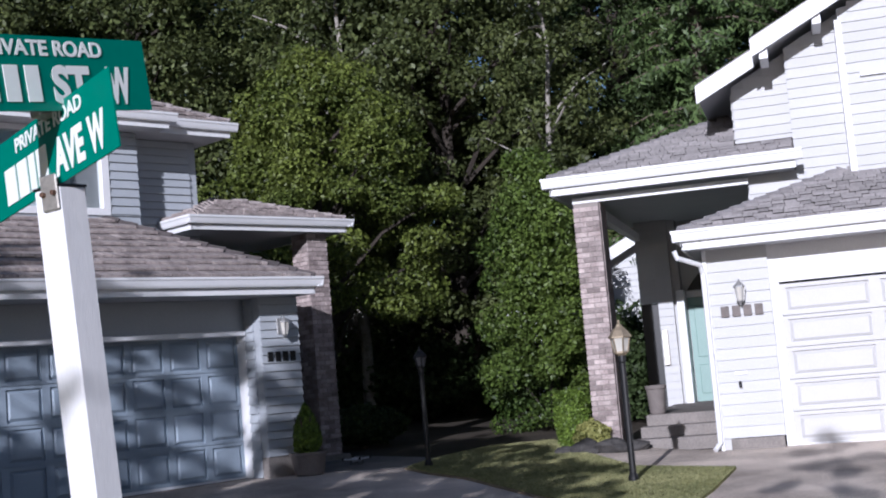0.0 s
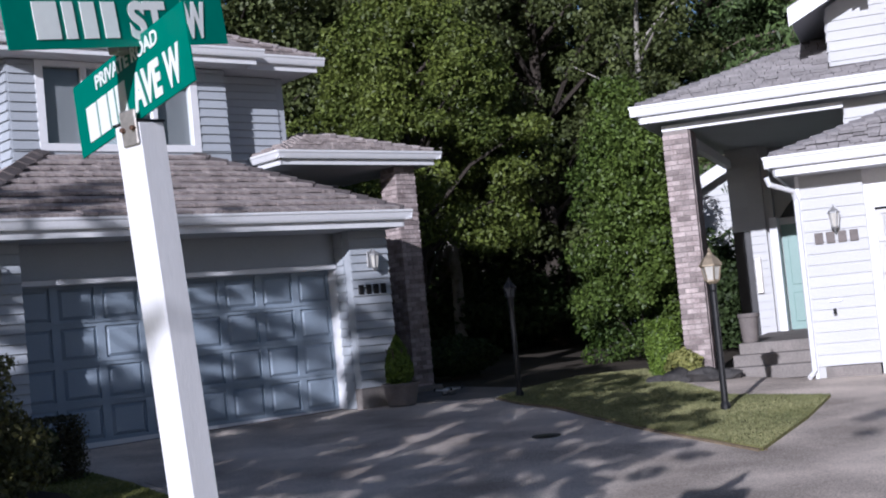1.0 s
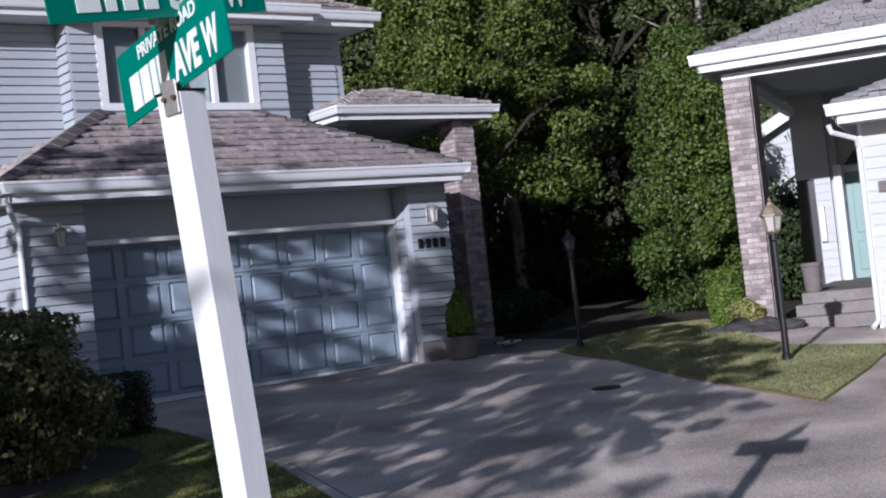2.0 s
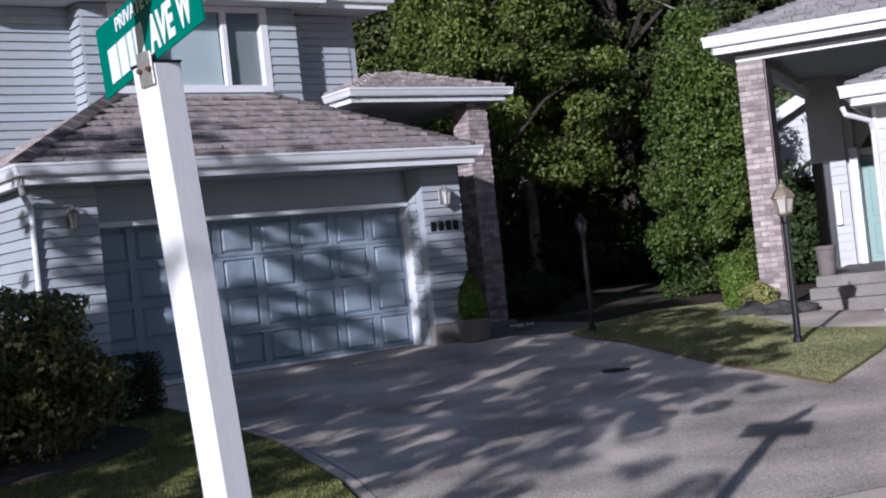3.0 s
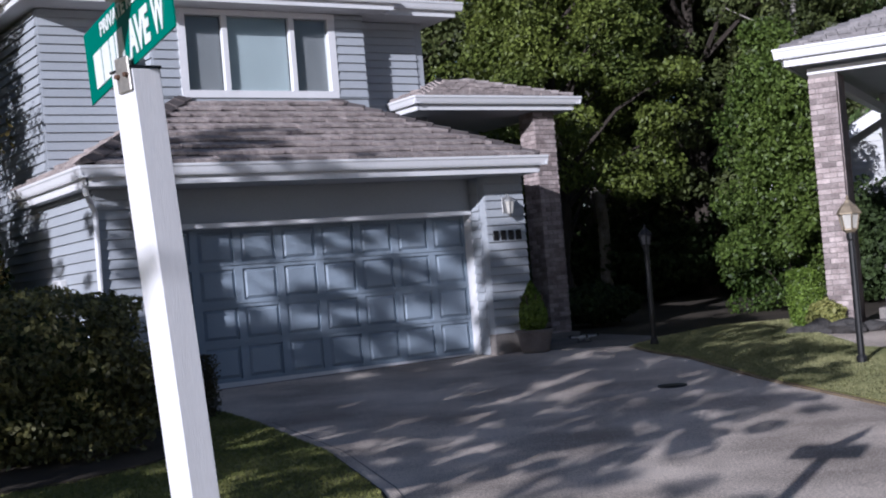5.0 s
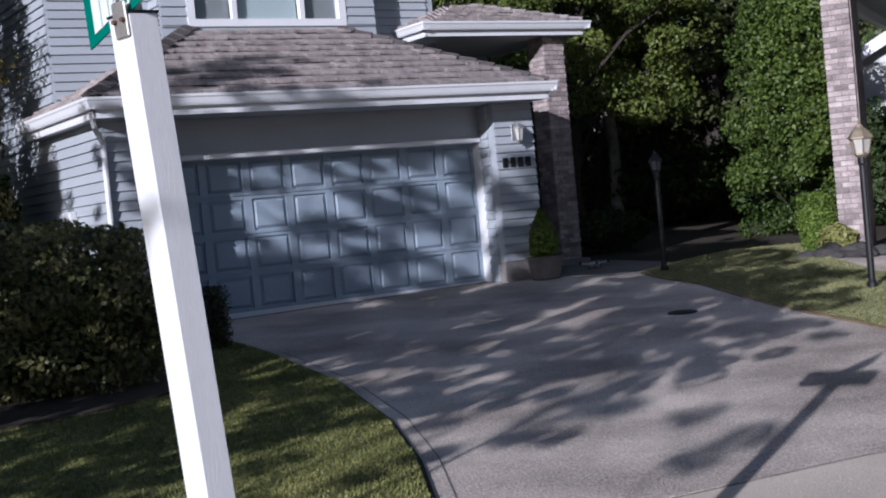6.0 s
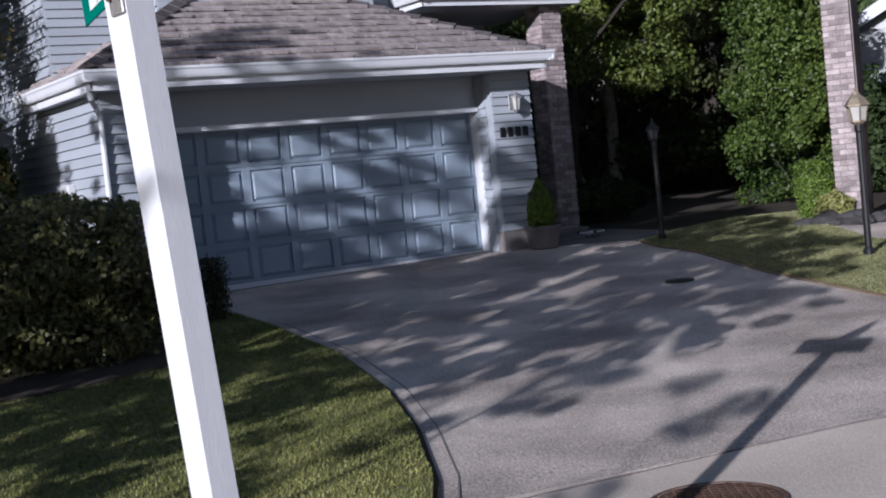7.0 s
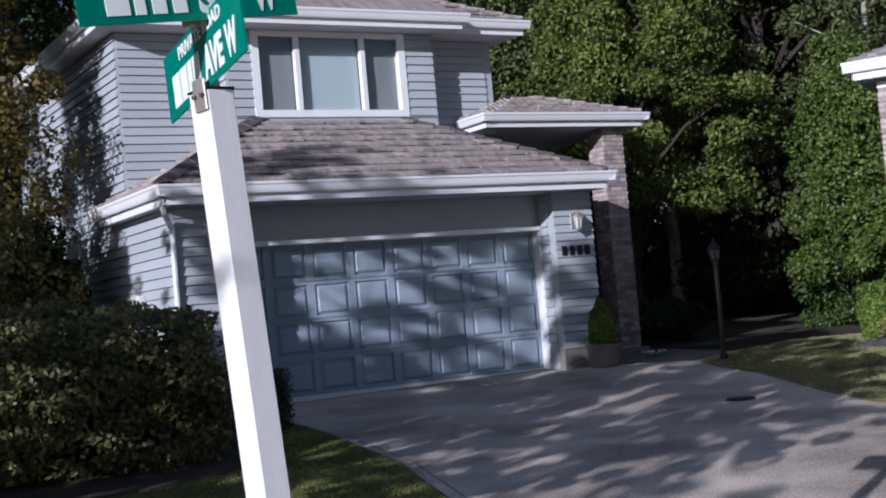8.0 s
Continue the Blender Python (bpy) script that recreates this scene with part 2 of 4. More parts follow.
def sheet(name, outline, step, lift, mat, skirt=0.08):
    """A paved or planted piece of ground: an outline filled at the ground's height, with an edge that goes down."""
    from mathutils import geometry
    out = []
    for i, p in enumerate(outline):
        q = outline[(i + 1) % len(outline)]
        k = max(1, int(math.dist(p, q) / step))
        out += [Vector((p[0] + (q[0] - p[0]) * j / k, p[1] + (q[1] - p[1]) * j / k)) for j in range(k)]
    n = len(out)
    xs, ys = [p.x for p in out], [p.y for p in out]

    def inside(x, y):
        c = False
        for i in range(n):
            a, b = out[i], out[i - 1]
            if (a.y > y) != (b.y > y) and x < (b.x - a.x) * (y - a.y) / (b.y - a.y) + a.x:
                c = not c
        return c
    pts = list(out)
    gx = min(xs) + step / 2
    while gx < max(xs):
        gy = min(ys) + step / 2
        while gy < max(ys):
            if inside(gx, gy):
                pts.append(Vector((gx, gy)))
            gy += step
        gx += step
    v, _, f, *_ = geometry.delaunay_2d_cdt(pts, [(i, (i + 1) % n) for i in range(n)], [], 1, 1e-5)
    bm = bmesh.new()
    vs = [bm.verts.new((p.x, p.y, gz(p.x, p.y) + lift)) for p in v]
    for t in f:
        bm.faces.new([vs[i] for i in t])
    bmesh.ops.recalc_face_normals(bm, faces=bm.faces)
    if bm.faces and sum(fc.normal.z for fc in bm.faces) < 0:
        bmesh.ops.reverse_faces(bm, faces=bm.faces)
    edge = [e for e in bm.edges if e.is_boundary]
    r = bmesh.ops.extrude_edge_only(bm, edges=edge)
    for e in r["geom"]:
        if isinstance(e, bmesh.types.BMVert):
            e.co.z -= skirt
    return part(name, bm, mat), inside


# ---- shared pieces of a house ----
BOARD_MESH = {}


def boards(wall, origin, along, outward, z0, z1, span, mat, step=0.135):
    """Lap siding: one board a row, span(z) gives its ends along the wall."""
    along, outward = Vector(along), Vector(outward)
    z = z0
    while z < z1 - 0.02:
        h = min(step, z1 - z)
        a, b = span(z + h / 2)
        L = round(b - a, 2)
        if L > 0.04:
            key = (L, round(h, 3), mat.name)
            if key not in BOARD_MESH:
                bm = bmesh.new()
                if mat is M_SIDING_GREY:
                    lap = [(0.002, 0.016), (0.036, 0.002), (0.038, 0.006), (0.035, 0.014), (0.01, h - 0.008), (0.002, h - 0.008)]
                else:
                    lap = [(0.002, 0), (0.03, 0), (0.029, 0.01), (0.008, h + 0.01), (0.002, h + 0.01)]
                prism(bm, lap, "x", 0, L)
                BOARD_MESH[key] = mesh_of(bm, mat, "board")
            m = Matrix((along, outward, (0, 0, 1))).transposed().to_4x4()
            m.translation = Vector(origin) + along * a + Vector((0, 0, z))
            part("board", BOARD_MESH[key], mat, wall, m=m)
        z += step


SHINGLES = {}


def shingle_mesh(w, e, mat):
    key = (w, e, mat.name)
    if key not in SHINGLES:
        bm = bmesh.new()
        prism(bm, [(0, 0.026), (0.004, 0.066), (e * 0.5, 0.04), (e + 0.05, 0.006), (e + 0.05, 0.0)], "x", 0.004, w - 0.004)
        SHINGLES[key] = mesh_of(bm, mat, "shingle")
    return SHINGLES[key]


def shingles(roof, origin, along, upward, length, span, mat, exposure=0.26, seed=1, widths=(0.18, 0.24, 0.3, 0.36)):
    """Rows of shingles up one plane of a roof; span(v) gives the ends of the row at v metres up the slope."""
    rng = random.Random(seed)
    along, upward = Vector(along).normalized(), Vector(upward).normalized()
    nor = along.cross(upward)
    v = 0.0
    while v < length - 0.05:
        a, b = span(v + exposure / 2)
        u = a
        while u < b - 0.08:
            w = rng.choice(widths)
            if b - u - w < 0.1:
                w = round(b - u, 2)
            m = Matrix((along, upward, nor)).transposed().to_4x4()
            m.translation = Vector(origin) + along * u + upward * (v + rng.uniform(-0.014, 0.014)) + nor * rng.uniform(0.0, 0.012)
            part("shingle", shingle_mesh(w, exposure, mat), mat, roof, m=m @ Matrix.Rotation(rng.uniform(-0.012, 0.012), 4, "Z"))
            u += w
        v += exposure


def caps(roof, a, b, mat, n, wide=0.26, lift=0.045):
    """Cap shingles that overlap along a hip or a ridge."""
    a, b = Vector(a), Vector(b)
    d = (b - a).normalized()
    side = d.cross(Vector((0, 0, 1))).normalized()
    up = side.cross(d)
    L = (b - a).length / n
    bm = bmesh.new()
    poly(bm, [(-wide / 2, 0, -0.05), (0, 0, 0.035), (wide / 2, 0, -0.05), (-wide / 2, L * 1.15, -0.075), (0, L * 1.15, 0.008), (wide / 2, L * 1.15, -0.075)], [(0, 1, 4, 3), (1, 2, 5, 4), (0, 2, 1), (3, 4, 5), (0, 3, 5, 2)])
    me = mesh_of(bm, mat, "cap_shingle")
    for i in range(n):
        m = Matrix((side, d, up)).transposed().to_4x4()
        m.translation = a + d * L * i + up * lift
        part("cap_shingle", me, mat, roof, m=m)


def hip_roof(parent, x0, y0, x1, y1, z, pitch, mat=None, thick=0.05):
    """The solid of a hipped roof over a rectangle; returns the object and the two ridge ends."""
    h = min(x1 - x0, y1 - y0) / 2
    if x1 - x0 > y1 - y0:
        r0, r1 = (x0 + h, y0 + h, z + h * pitch), (x1 - h, y0 + h, z + h * pitch)
    else:
        r0, r1 = (x0 + h, y0 + h, z + h * pitch), (x0 + h, y1 - h, z + h * pitch)
    bm = bmesh.new()
    vs = [(x0, y0, z), (x1, y0, z), (x1, y1, z), (x0, y1, z), r0, r1]
    if x1 - x0 > y1 - y0:
        faces = [(0, 1, 5, 4), (1, 2, 5), (2, 3, 4, 5), (3, 0, 4), (3, 2, 1, 0)]
    else:
        faces = [(0, 1, 4), (1, 2, 5, 4), (2, 3, 5), (3, 0, 4, 5), (3, 2, 1, 0)]
    poly(bm, vs, faces)
    return part("roof", bm, mat or M_FELT, parent), r0, r1


def fascia(parent, a, b, out, z0, z1, mat=None, gutter=True):
    """A fascia board with a gutter in front of it, from a to b in plan, facing out."""
    a, b, o = Vector((*a, 0)), Vector((*b, 0)), Vector((*out, 0))
    d = (b - a).normalized()
    m = Matrix((d, o, (0, 0, 1))).transposed().to_4x4()
    m.translation = a
    L = (b - a).length
    h = z1 - z0
    part("fascia", prism(bmesh.new(), [(-0.03, z0), (0.0, z0), (0.0, z1 - 0.02), (-0.03, z1 - 0.02)], "x", 0, L), mat or M_TRIM, parent, m=m)
    if gutter:
        g0 = z0 + h * 0.42
        part("gutter", prism(bmesh.new(), [(0.002, g0), (0.07, g0), (0.085, g0 + 0.03), (0.1, z1 - 0.05), (0.115, z1 - 0.03), (0.115, z1), (0.1, z1), (0.085, z1 - 0.02), (0.06, g0 + 0.02), (0.002, g0 + 0.02)], "x", -0.1, L + 0.1), mat or M_TRIM, parent, m=m)


def brick_pillar(parent, x0, y0, x1, y1, z0, z1, label):
    """A square pillar of brick: a mortar core and the bricks of the faces."""
    core = part("pillar", boxed(x0 + 0.012, y0 + 0.012, z0, x1 - 0.012, y1 - 0.012, z1), M_MORTAR, parent, label)
    w, h, g = 0.2, 0.066, 0.011
    meshes = {}

    def brick(length):
        k = round(length, 3)
        if k not in meshes:
            meshes[k] = mesh_of(boxed(0, 0, 0, k, 0.03, h, bevel=0.004), M_BRICK, "brick")
        return meshes[k]
    z, row = z0, 0
    while z < z1 - h:
        for (ox, oy), ang, L in (((x0, y0), 0, x1 - x0), ((x0, y1), -90, y1 - y0)):
            u = 0.0
            first = w / 2 if row % 2 else w
            while u < L - 0.02:
                ln = min(first if u == 0 else w, L - u)
                m = pose(ox, oy, z, 0, 0, ang) @ Matrix.Translation((u, -0.002 + 0.003 * ((row * 7 + int(u * 50)) % 3) / 2, 0))
                part("brick", brick(max(0.03, ln - g)), M_BRICK, core, m=m)
                u += ln
        z += h + g
        row += 1
    return core


def wall_lantern(house_m, x, y, z, label):
    """A carriage lantern on a wall, which stands in the -y way of its house."""
    t = thing("wall_lantern", label, "wall lamp", house_m @ Matrix.Translation((x, y, z)), group="wall lanterns")
    part("back_plate", boxed(-0.05, -0.02, -0.12, 0.05, 0.0, 0.12, bevel=0.006), M_PEWTER, t)
    part("arm", tube(bmesh.new(), [(0, -0.02, 0.08), (0, -0.08, 0.16), (0, -0.13, 0.15), (0, -0.13, 0.11)], 0.01, 6), M_PEWTER, t)
    part("cap", lathe(bmesh.new(), [(0.085, 0.05), (0.08, 0.065), (0.03, 0.11), (0.012, 0.13)], 6, (0, -0.13, 0)), M_PEWTER, t)
    part("glass", lathe(bmesh.new(), [(0.045, -0.13), (0.07, 0.05)], 6, (0, -0.13, 0)), M_FROST, t)
    cage = bmesh.new()
    for k in range(6):
        a = 2 * math.pi * k / 6
        tube(cage, [(0.048 * math.cos(a), -0.13 + 0.048 * math.sin(a), -0.13), (0.074 * math.cos(a), -0.13 + 0.074 * math.sin(a), 0.05)], 0.007, 4)
    part("cage", cage, M_PEWTER, t)
    part("finial", lathe(bmesh.new(), [(0.05, -0.13), (0.04, -0.15), (0.012, -0.17), (0.006, -0.2)], 6, (0, -0.13, 0)), M_PEWTER, t)
    return t


def number_bars(house_m, x0, y, z, x1, mat, label):
    """The house number as plain bars."""
    t = thing("house_number", label, "house number", house_m)
    n = 4
    w = (x1 - x0) / n
    for i in range(n):
        part("bar", boxed(x0 + w * i + 0.02, y - 0.025, z - 0.075, x0 + w * (i + 1) - 0.02, y - 0.004, z + 0.075, bevel=0.006), mat, t)
    return t


def downspout(house, pts):
    part("downspout", tube(bmesh.new(), pts, 0.036, 8), M_TRIM, house)

# ---- ground ----
def build_ground():
    xs = [-1500, -500, -150, -60] + list(range(-40, 41, 1)) + [60, 150, 500, 1500]
    bm = bmesh.new()
    grid = [[bm.verts.new((x, y, gz(x, y) - 0.06)) for y in xs] for x in xs]
    for i in range(len(xs) - 1):
        for j in range(len(xs) - 1):
            bm.faces.new((grid[i][j], grid[i + 1][j], grid[i + 1][j + 1], grid[i][j + 1]))
    tagged(part("ground", bm, M_SOIL), "bare dark soil and leaf litter under trees", "ground", kind="structure")


build_ground()
drive, _ = sheet("driveway", [(-5.15, 0.0), (-5.4, -4.3), (-7.35, -11.75), (-4.6, -12.1), (-1.0, -13.0), (6.0, -15.0), (16, -14), (9.6, -13.4), (7.95, -11.4), (4.6, -6.4), (3.9, -5.4), (4.4, -3.2), (3.9, -2.4), (2.7, -1.0), (2.9, 1.2), (0.6, 1.2), (0.62, -0.42), (-0.04, -0.46), (-0.08, 0.2)], 0.6, 0.0, M_CONCRETE)
tagged(drive, "grey exposed aggregate concrete driveway with stains", "driveway", kind="structure")
# Dark sheet over the driveway; its colour carries the shade beside the garage.
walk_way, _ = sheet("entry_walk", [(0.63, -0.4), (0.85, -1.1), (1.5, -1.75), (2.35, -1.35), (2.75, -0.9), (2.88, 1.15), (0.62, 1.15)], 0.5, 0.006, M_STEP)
tagged(walk_way, "entry walk beside the garage, its shade in the dark brown colour", "walk", kind="structure")
street, _ = sheet("road", [(-7.35, -11.75), (-4.6, -12.1), (-1.0, -13.0), (6.0, -15.0), (16, -14), (16, -40), (-13.4, -40), (-13, -19.2), (-12, -18.2), (-10.0, -16.1), (-9.0, -14.0), (-8.2, -12.7)], 1.0, -0.003, M_STREET)
tagged(street, "pale smooth concrete private road", "road", kind="structure")
LAWN_LEFT = [(-5.1, -2.4), (-5.2, -4.3), (-5.5, -6.8), (-5.95, -8.75), (-6.4, -10.1), (-6.9, -11.3), (-7.8, -12.95), (-8.6, -14.2), (-9.2, -15.3), (-9.9, -16.4), (-12, -18.2), (-13, -19.2), (-13.4, -40), (-30, -40), (-30, -2.4)]
LAWN_RIGHT = [(-1.2, -9.25), (-0.75, -7.9), (-0.35, -6.7), (0.15, -5.5), (0.7, -4.2), (1.0, -3.0), (1.35, -2.1), (2.4, -1.4), (4.2, -0.7), (5.2, -1.2), (4.4, -2.3), (3.1, -4.1), (2.05, -5.9), (2.2, -7.35), (0.6, -8.3)]
def strip(name, line, width, lift, mat, label, category):
    """A narrow band along a line on the ground."""
    bm = bmesh.new()
    rows = []
    for k, (x, y) in enumerate(line):
        p, q = Vector(line[max(0, k - 1)]), Vector(line[min(len(line) - 1, k + 1)])
        d = (q - p).normalized()
        n = Vector((-d.y, d.x)) * width / 2
        rows.append([bm.verts.new((x + s * n.x, y + s * n.y, gz(x, y) + h)) for s, h in ((-1, -0.02), (-1, lift), (1, lift), (1, -0.02))])
    for a, b in zip(rows, rows[1:]):
        for k in range(3):
            bm.faces.new((a[k], b[k], b[k + 1], a[k + 1]))
    bmesh.ops.recalc_face_normals(bm, faces=bm.faces)
    tagged(part(name, bm, mat), label, category, kind="structure")


strip("trim", [(x + 0.17, y + 0.03) for x, y in LAWN_LEFT[1:7]], 0.009, 0.004, M_STEP, "dark expansion joint along the driveway edge", "joint")
strip("trim", [(-6.9, -11.9), (-5.8, -11.98), (-4.6, -12.1), (-2.8, -12.55), (-1.0, -13.0), (2.5, -14.0)], 0.008, 0.004, M_POT, "dark joint between driveway and road", "joint")
strip("trim", [(-5.1, -0.42), (-2.5, -0.23), (-0.07, -0.045)], 0.05, 0.005, M_FELT, "dark joint under the garage door", "joint")
strip("trim", LAWN_LEFT[1:9], 0.07, 0.012, M_SOIL, "dark soil gap along the lawn edge", "lawn edge")
strip("trim", LAWN_RIGHT[:7], 0.09, 0.02, M_DIRT, "brown dry dirt along the lawn edge", "lawn edge")
lawn, in_left = sheet("lawn", LAWN_LEFT, 0.5, 0.03, M_LAWN)
tagged(lawn, "shaded green lawn with a curved edge along the driveway", "lawn", kind="structure")
lawn_r, in_right = sheet("lawn", LAWN_RIGHT, 0.4, 0.03, M_LAWN)
tagged(lawn_r, "dry yellow-green front lawn between the two driveways", "lawn", kind="structure")

# Dark patch laid on the lawn, standing in for shade under the large shrub.
bed, _ = sheet("shrub_shade_patch", [(-8.3 + 2.35 * math.cos(k * 0.314), -4.5 + 2.0 * math.sin(k * 0.314)) for k in range(20)], 0.4, 0.055, M_SOIL)
tagged(bed, "dark patch for the shade under the shrub on the lawn", "soil bed", kind="structure")


def blades(name, inside, area, count, seed, tall, label, mat):
    """Grass blades as one object."""
    rng = np.random.default_rng(seed)
    pts = []
    while len(pts) < count:
        x, y = rng.uniform(area[0], area[2]), rng.uniform(area[1], area[3])
        if inside(x, y):
            pts.append((x, y, gz(x, y) + 0.03))
    p = np.array(pts)
    n = len(p)
    ang, lean = rng.uniform(0, 6.283, n), rng.uniform(0.2, 0.9, n)
    h = tall * rng.uniform(0.5, 1.2, n)
    side = np.stack([np.cos(ang), np.sin(ang), 0 * ang], 1) * 0.006
    tip = p + np.stack([-np.sin(ang) * lean * h, np.cos(ang) * lean * h, h], 1)
    v = np.stack([p - side, p + side, tip], 1).reshape(-1, 3)
    me = bpy.data.meshes.new(name)
    me.vertices.add(3 * n)
    me.vertices.foreach_set("co", v.astype(np.float32).ravel())
    me.loops.add(3 * n)
    me.loops.foreach_set("vertex_index", np.arange(3 * n, dtype=np.int32))
    me.polygons.add(n)
    me.polygons.foreach_set("loop_start", np.arange(0, 3 * n, 3, dtype=np.int32))
    me.update(calc_edges=True)
    me.materials.append(mat)
    tagged(new(name, me), label, "grass", kind="stuff")


blades("grass", in_left, (-11, -15, -5, -3), 150000, 3, 0.022, "short green grass blades on the shaded lawn", M_BLADE)
blades("grass", in_right, (-1.4, -9.4, 5.3, -0.6), 60000, 4, 0.02, "short yellow-green grass blades on the front lawn", M_BLADE_DRY)

# ---- the grey house ----
MG = pose(-0.06, 0, 0.382, 0, 0, 4.3) @ Matrix.Translation((0.06, 0, 0))
grey = thing("house", "two-storey pale grey house with white trim and brown shake roof", "house", MG)


def grey_wall(x0, x1, y, z0, z1, thick=0.14, step=0.125):
    w = part("wall", boxed(x0, y, z0, x1, y + thick, z1), M_SIDING_GREY, grey)
    boards(w, (0, y, 0), (1, 0, 0), (0, -1, 0), z0, z1, lambda z: (x0, x1), M_SIDING_GREY, step)
    return w


def grey_side(x, y0, y1, z0, z1, board=True):
    """A wall that faces the -x way."""
    w = part("wall", boxed(x, y0 + 0.002, z0, x + 0.14, y1, z1), M_SIDING_GREY, grey)
    if board:
        boards(w, (x, y1, 0), (0, -1, 0), (-1, 0, 0), z0, z1, lambda z: (0.002, y1 - y0), M_SIDING_GREY)
    return w


PF = -0.56                                  # front face of the garage piers
grey_wall(-5.98, -5.13, PF, -0.1, 2.71)
grey_wall(-0.05, 0.655, PF, 0.3, 2.71)
part("brick_base", boxed(-0.06, PF - 0.012, -0.06, 0.675, PF + 0.14, 0.3, bevel=0.006), M_STEP, grey, "low brown brick base course")
grey_side(-5.982, PF, 6.0, -0.1, 2.68)
# reveal of the garage opening
grey_side(-0.05, PF + 0.14, -0.2, 0.0, 2.66)
part("door_jamb", boxed(-0.075, -0.2, 0.0, 0.06, 0.06, 2.196, bevel=0.004), M_TRIM, grey)
part("door_jamb", boxed(-5.23, -0.2, -0.1, -5.11, 0.06, 2.196, bevel=0.004), M_TRIM, grey)
part("wall", boxed(-5.23, PF + 0.14, -0.1, -5.13, -0.2, 2.68), M_SIDING_GREY, grey)
part("header", boxed(-5.13, -0.16, 2.2, -0.03, 0.06, 2.7), M_SIDING_GREY, grey)
part("header_trim", boxed(-5.11, -0.235, 2.125, -0.076, -0.02, 2.198, bevel=0.006), M_TRIM, grey, "white drip moulding over the garage door")


def panel_door(house, x0, x1, z0, z1, y, cols, rows, mat, stile, rail, label, field=0.026):
    """A sectional garage door: sections with recessed fields and a raised panel in each."""
    d = part("garage_door", boxed(x0, y + 0.034, z0, x1, y + 0.06, z1), mat, house, label)
    cw, rh = (x1 - x0) / cols, (z1 - z0) / rows
    for r in range(rows):
        bm = bmesh.new()
        a, b = z0 + r * rh + 0.005, z0 + (r + 1) * rh - 0.005
        box(bm, x0, y, a, x1, y + 0.033, a + rail)
        box(bm, x0, y, b - rail, x1, y + 0.033, b)
        for c in range(cols + 1):
            cx = x0 + c * cw
            box(bm, max(x0, cx - stile), y + 0.001, a + rail, min(x1, cx + stile), y + 0.033, b - rail)
        part("section", bm, mat, d)
    pw, ph = cw - 2 * stile - 0.03, rh - 0.01 - 2 * rail - 0.03
    bm = bmesh.new()
    e = 0.04
    poly(bm, [(0, 0, 0), (pw, 0, 0), (pw, 0, ph), (0, 0, ph), (e, -field, e), (pw - e, -field, e), (pw - e, -field, ph - e), (e, -field, ph - e)], [(0, 1, 5, 4), (1, 2, 6, 5), (2, 3, 7, 6), (3, 0, 4, 7), (4, 5, 6, 7), (3, 2, 1, 0)])
    me = mesh_of(bm, mat, "panel")
    for r in range(rows):
        for c in range(cols):
            part("panel", me, mat, d, m=Matrix.Translation((x0 + c * cw + stile + 0.015, y + 0.033, z0 + r * rh + 0.005 + rail + 0.015)))
    part("weather_strip", boxed(x0, y - 0.004, z0 - 0.1, x1, y + 0.05, z0 + 0.004), M_TRIM, d)
    return d


panel_door(grey, -5.11, -0.06, 0.02, 2.14, 0.0, 8, 4, M_DOOR_GREY, 0.058, 0.042, "grey raised-panel garage door, closed", 0.033)

# garage roof: front and side eaves, hipped at both ends
EX0, EX1, EY, EZ, PITCH = -6.22, 0.66, -1.06, 2.91, 0.52
WY = 1.12                                   # wall of the upper storey's bay
top = EZ + PITCH * (WY + 0.35 - EY)
run = WY + 0.35 - EY
roof = part("roof", poly(bmesh.new(), [(EX0, EY, EZ), (EX1, EY, EZ), (EX1 - run, EY + run, top), (EX0 + run, EY + run, top), (EX0, 2.1, EZ), (EX0 + run, 2.1, top), (EX1, 1.6, EZ), (EX1 - run, 1.6, top)],
            [(0, 1, 2, 3), (0, 3, 5, 4), (1, 6, 7, 2), (4, 5, 3, 2, 7, 6), (0, 4, 6, 1)]), M_FELT, grey, "brown split-shake garage roof")
sl = math.sqrt(1 + PITCH ** 2)
shingles(roof, (EX0, EY - 0.05, EZ - 0.02), (1, 0, 0), (0, 1, PITCH), run * sl - 0.3, lambda v: (v / sl, EX1 - EX0 - v / sl), M_SHAKE, 0.255, 5, (0.14, 0.2, 0.26, 0.34))
shingles(roof, (EX0 - 0.05, 2.1, EZ - 0.02), (0, -1, 0), (1, 0, PITCH), run * sl - 0.3, lambda v: (0, 2.1 - EY - v / sl), M_SHAKE, 0.255, 6)
caps(roof, (EX0, EY, EZ), (EX0 + run - 0.3, EY + run - 0.3, top - 0.15), M_CAP, 12, 0.32, 0.085)
caps(roof, (EX1, EY, EZ), (EX1 - run + 0.3, EY + run - 0.3, top - 0.15), M_CAP, 12)
fascia(grey, (EX0, EY), (EX1, EY), (0, -1), 2.66, 2.91)
fascia(grey, (EX0, 2.0), (EX0, EY), (-1, 0), 2.66, 2.91)
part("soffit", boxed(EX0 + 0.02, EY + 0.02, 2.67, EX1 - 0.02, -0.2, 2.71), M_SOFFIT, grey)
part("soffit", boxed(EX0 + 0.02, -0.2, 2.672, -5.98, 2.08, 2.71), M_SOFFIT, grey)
fascia(grey, (EX1, EY), (EX1, 0.5), (1, 0), 2.66, 2.91)
downspout(grey, [(-6.2, -0.92, 2.71), (-6.18, -0.9, 2.58), (-6.08, -0.7, 2.51), (-6.0, -0.63, 2.38), (-6.0, -0.62, -0.05)])
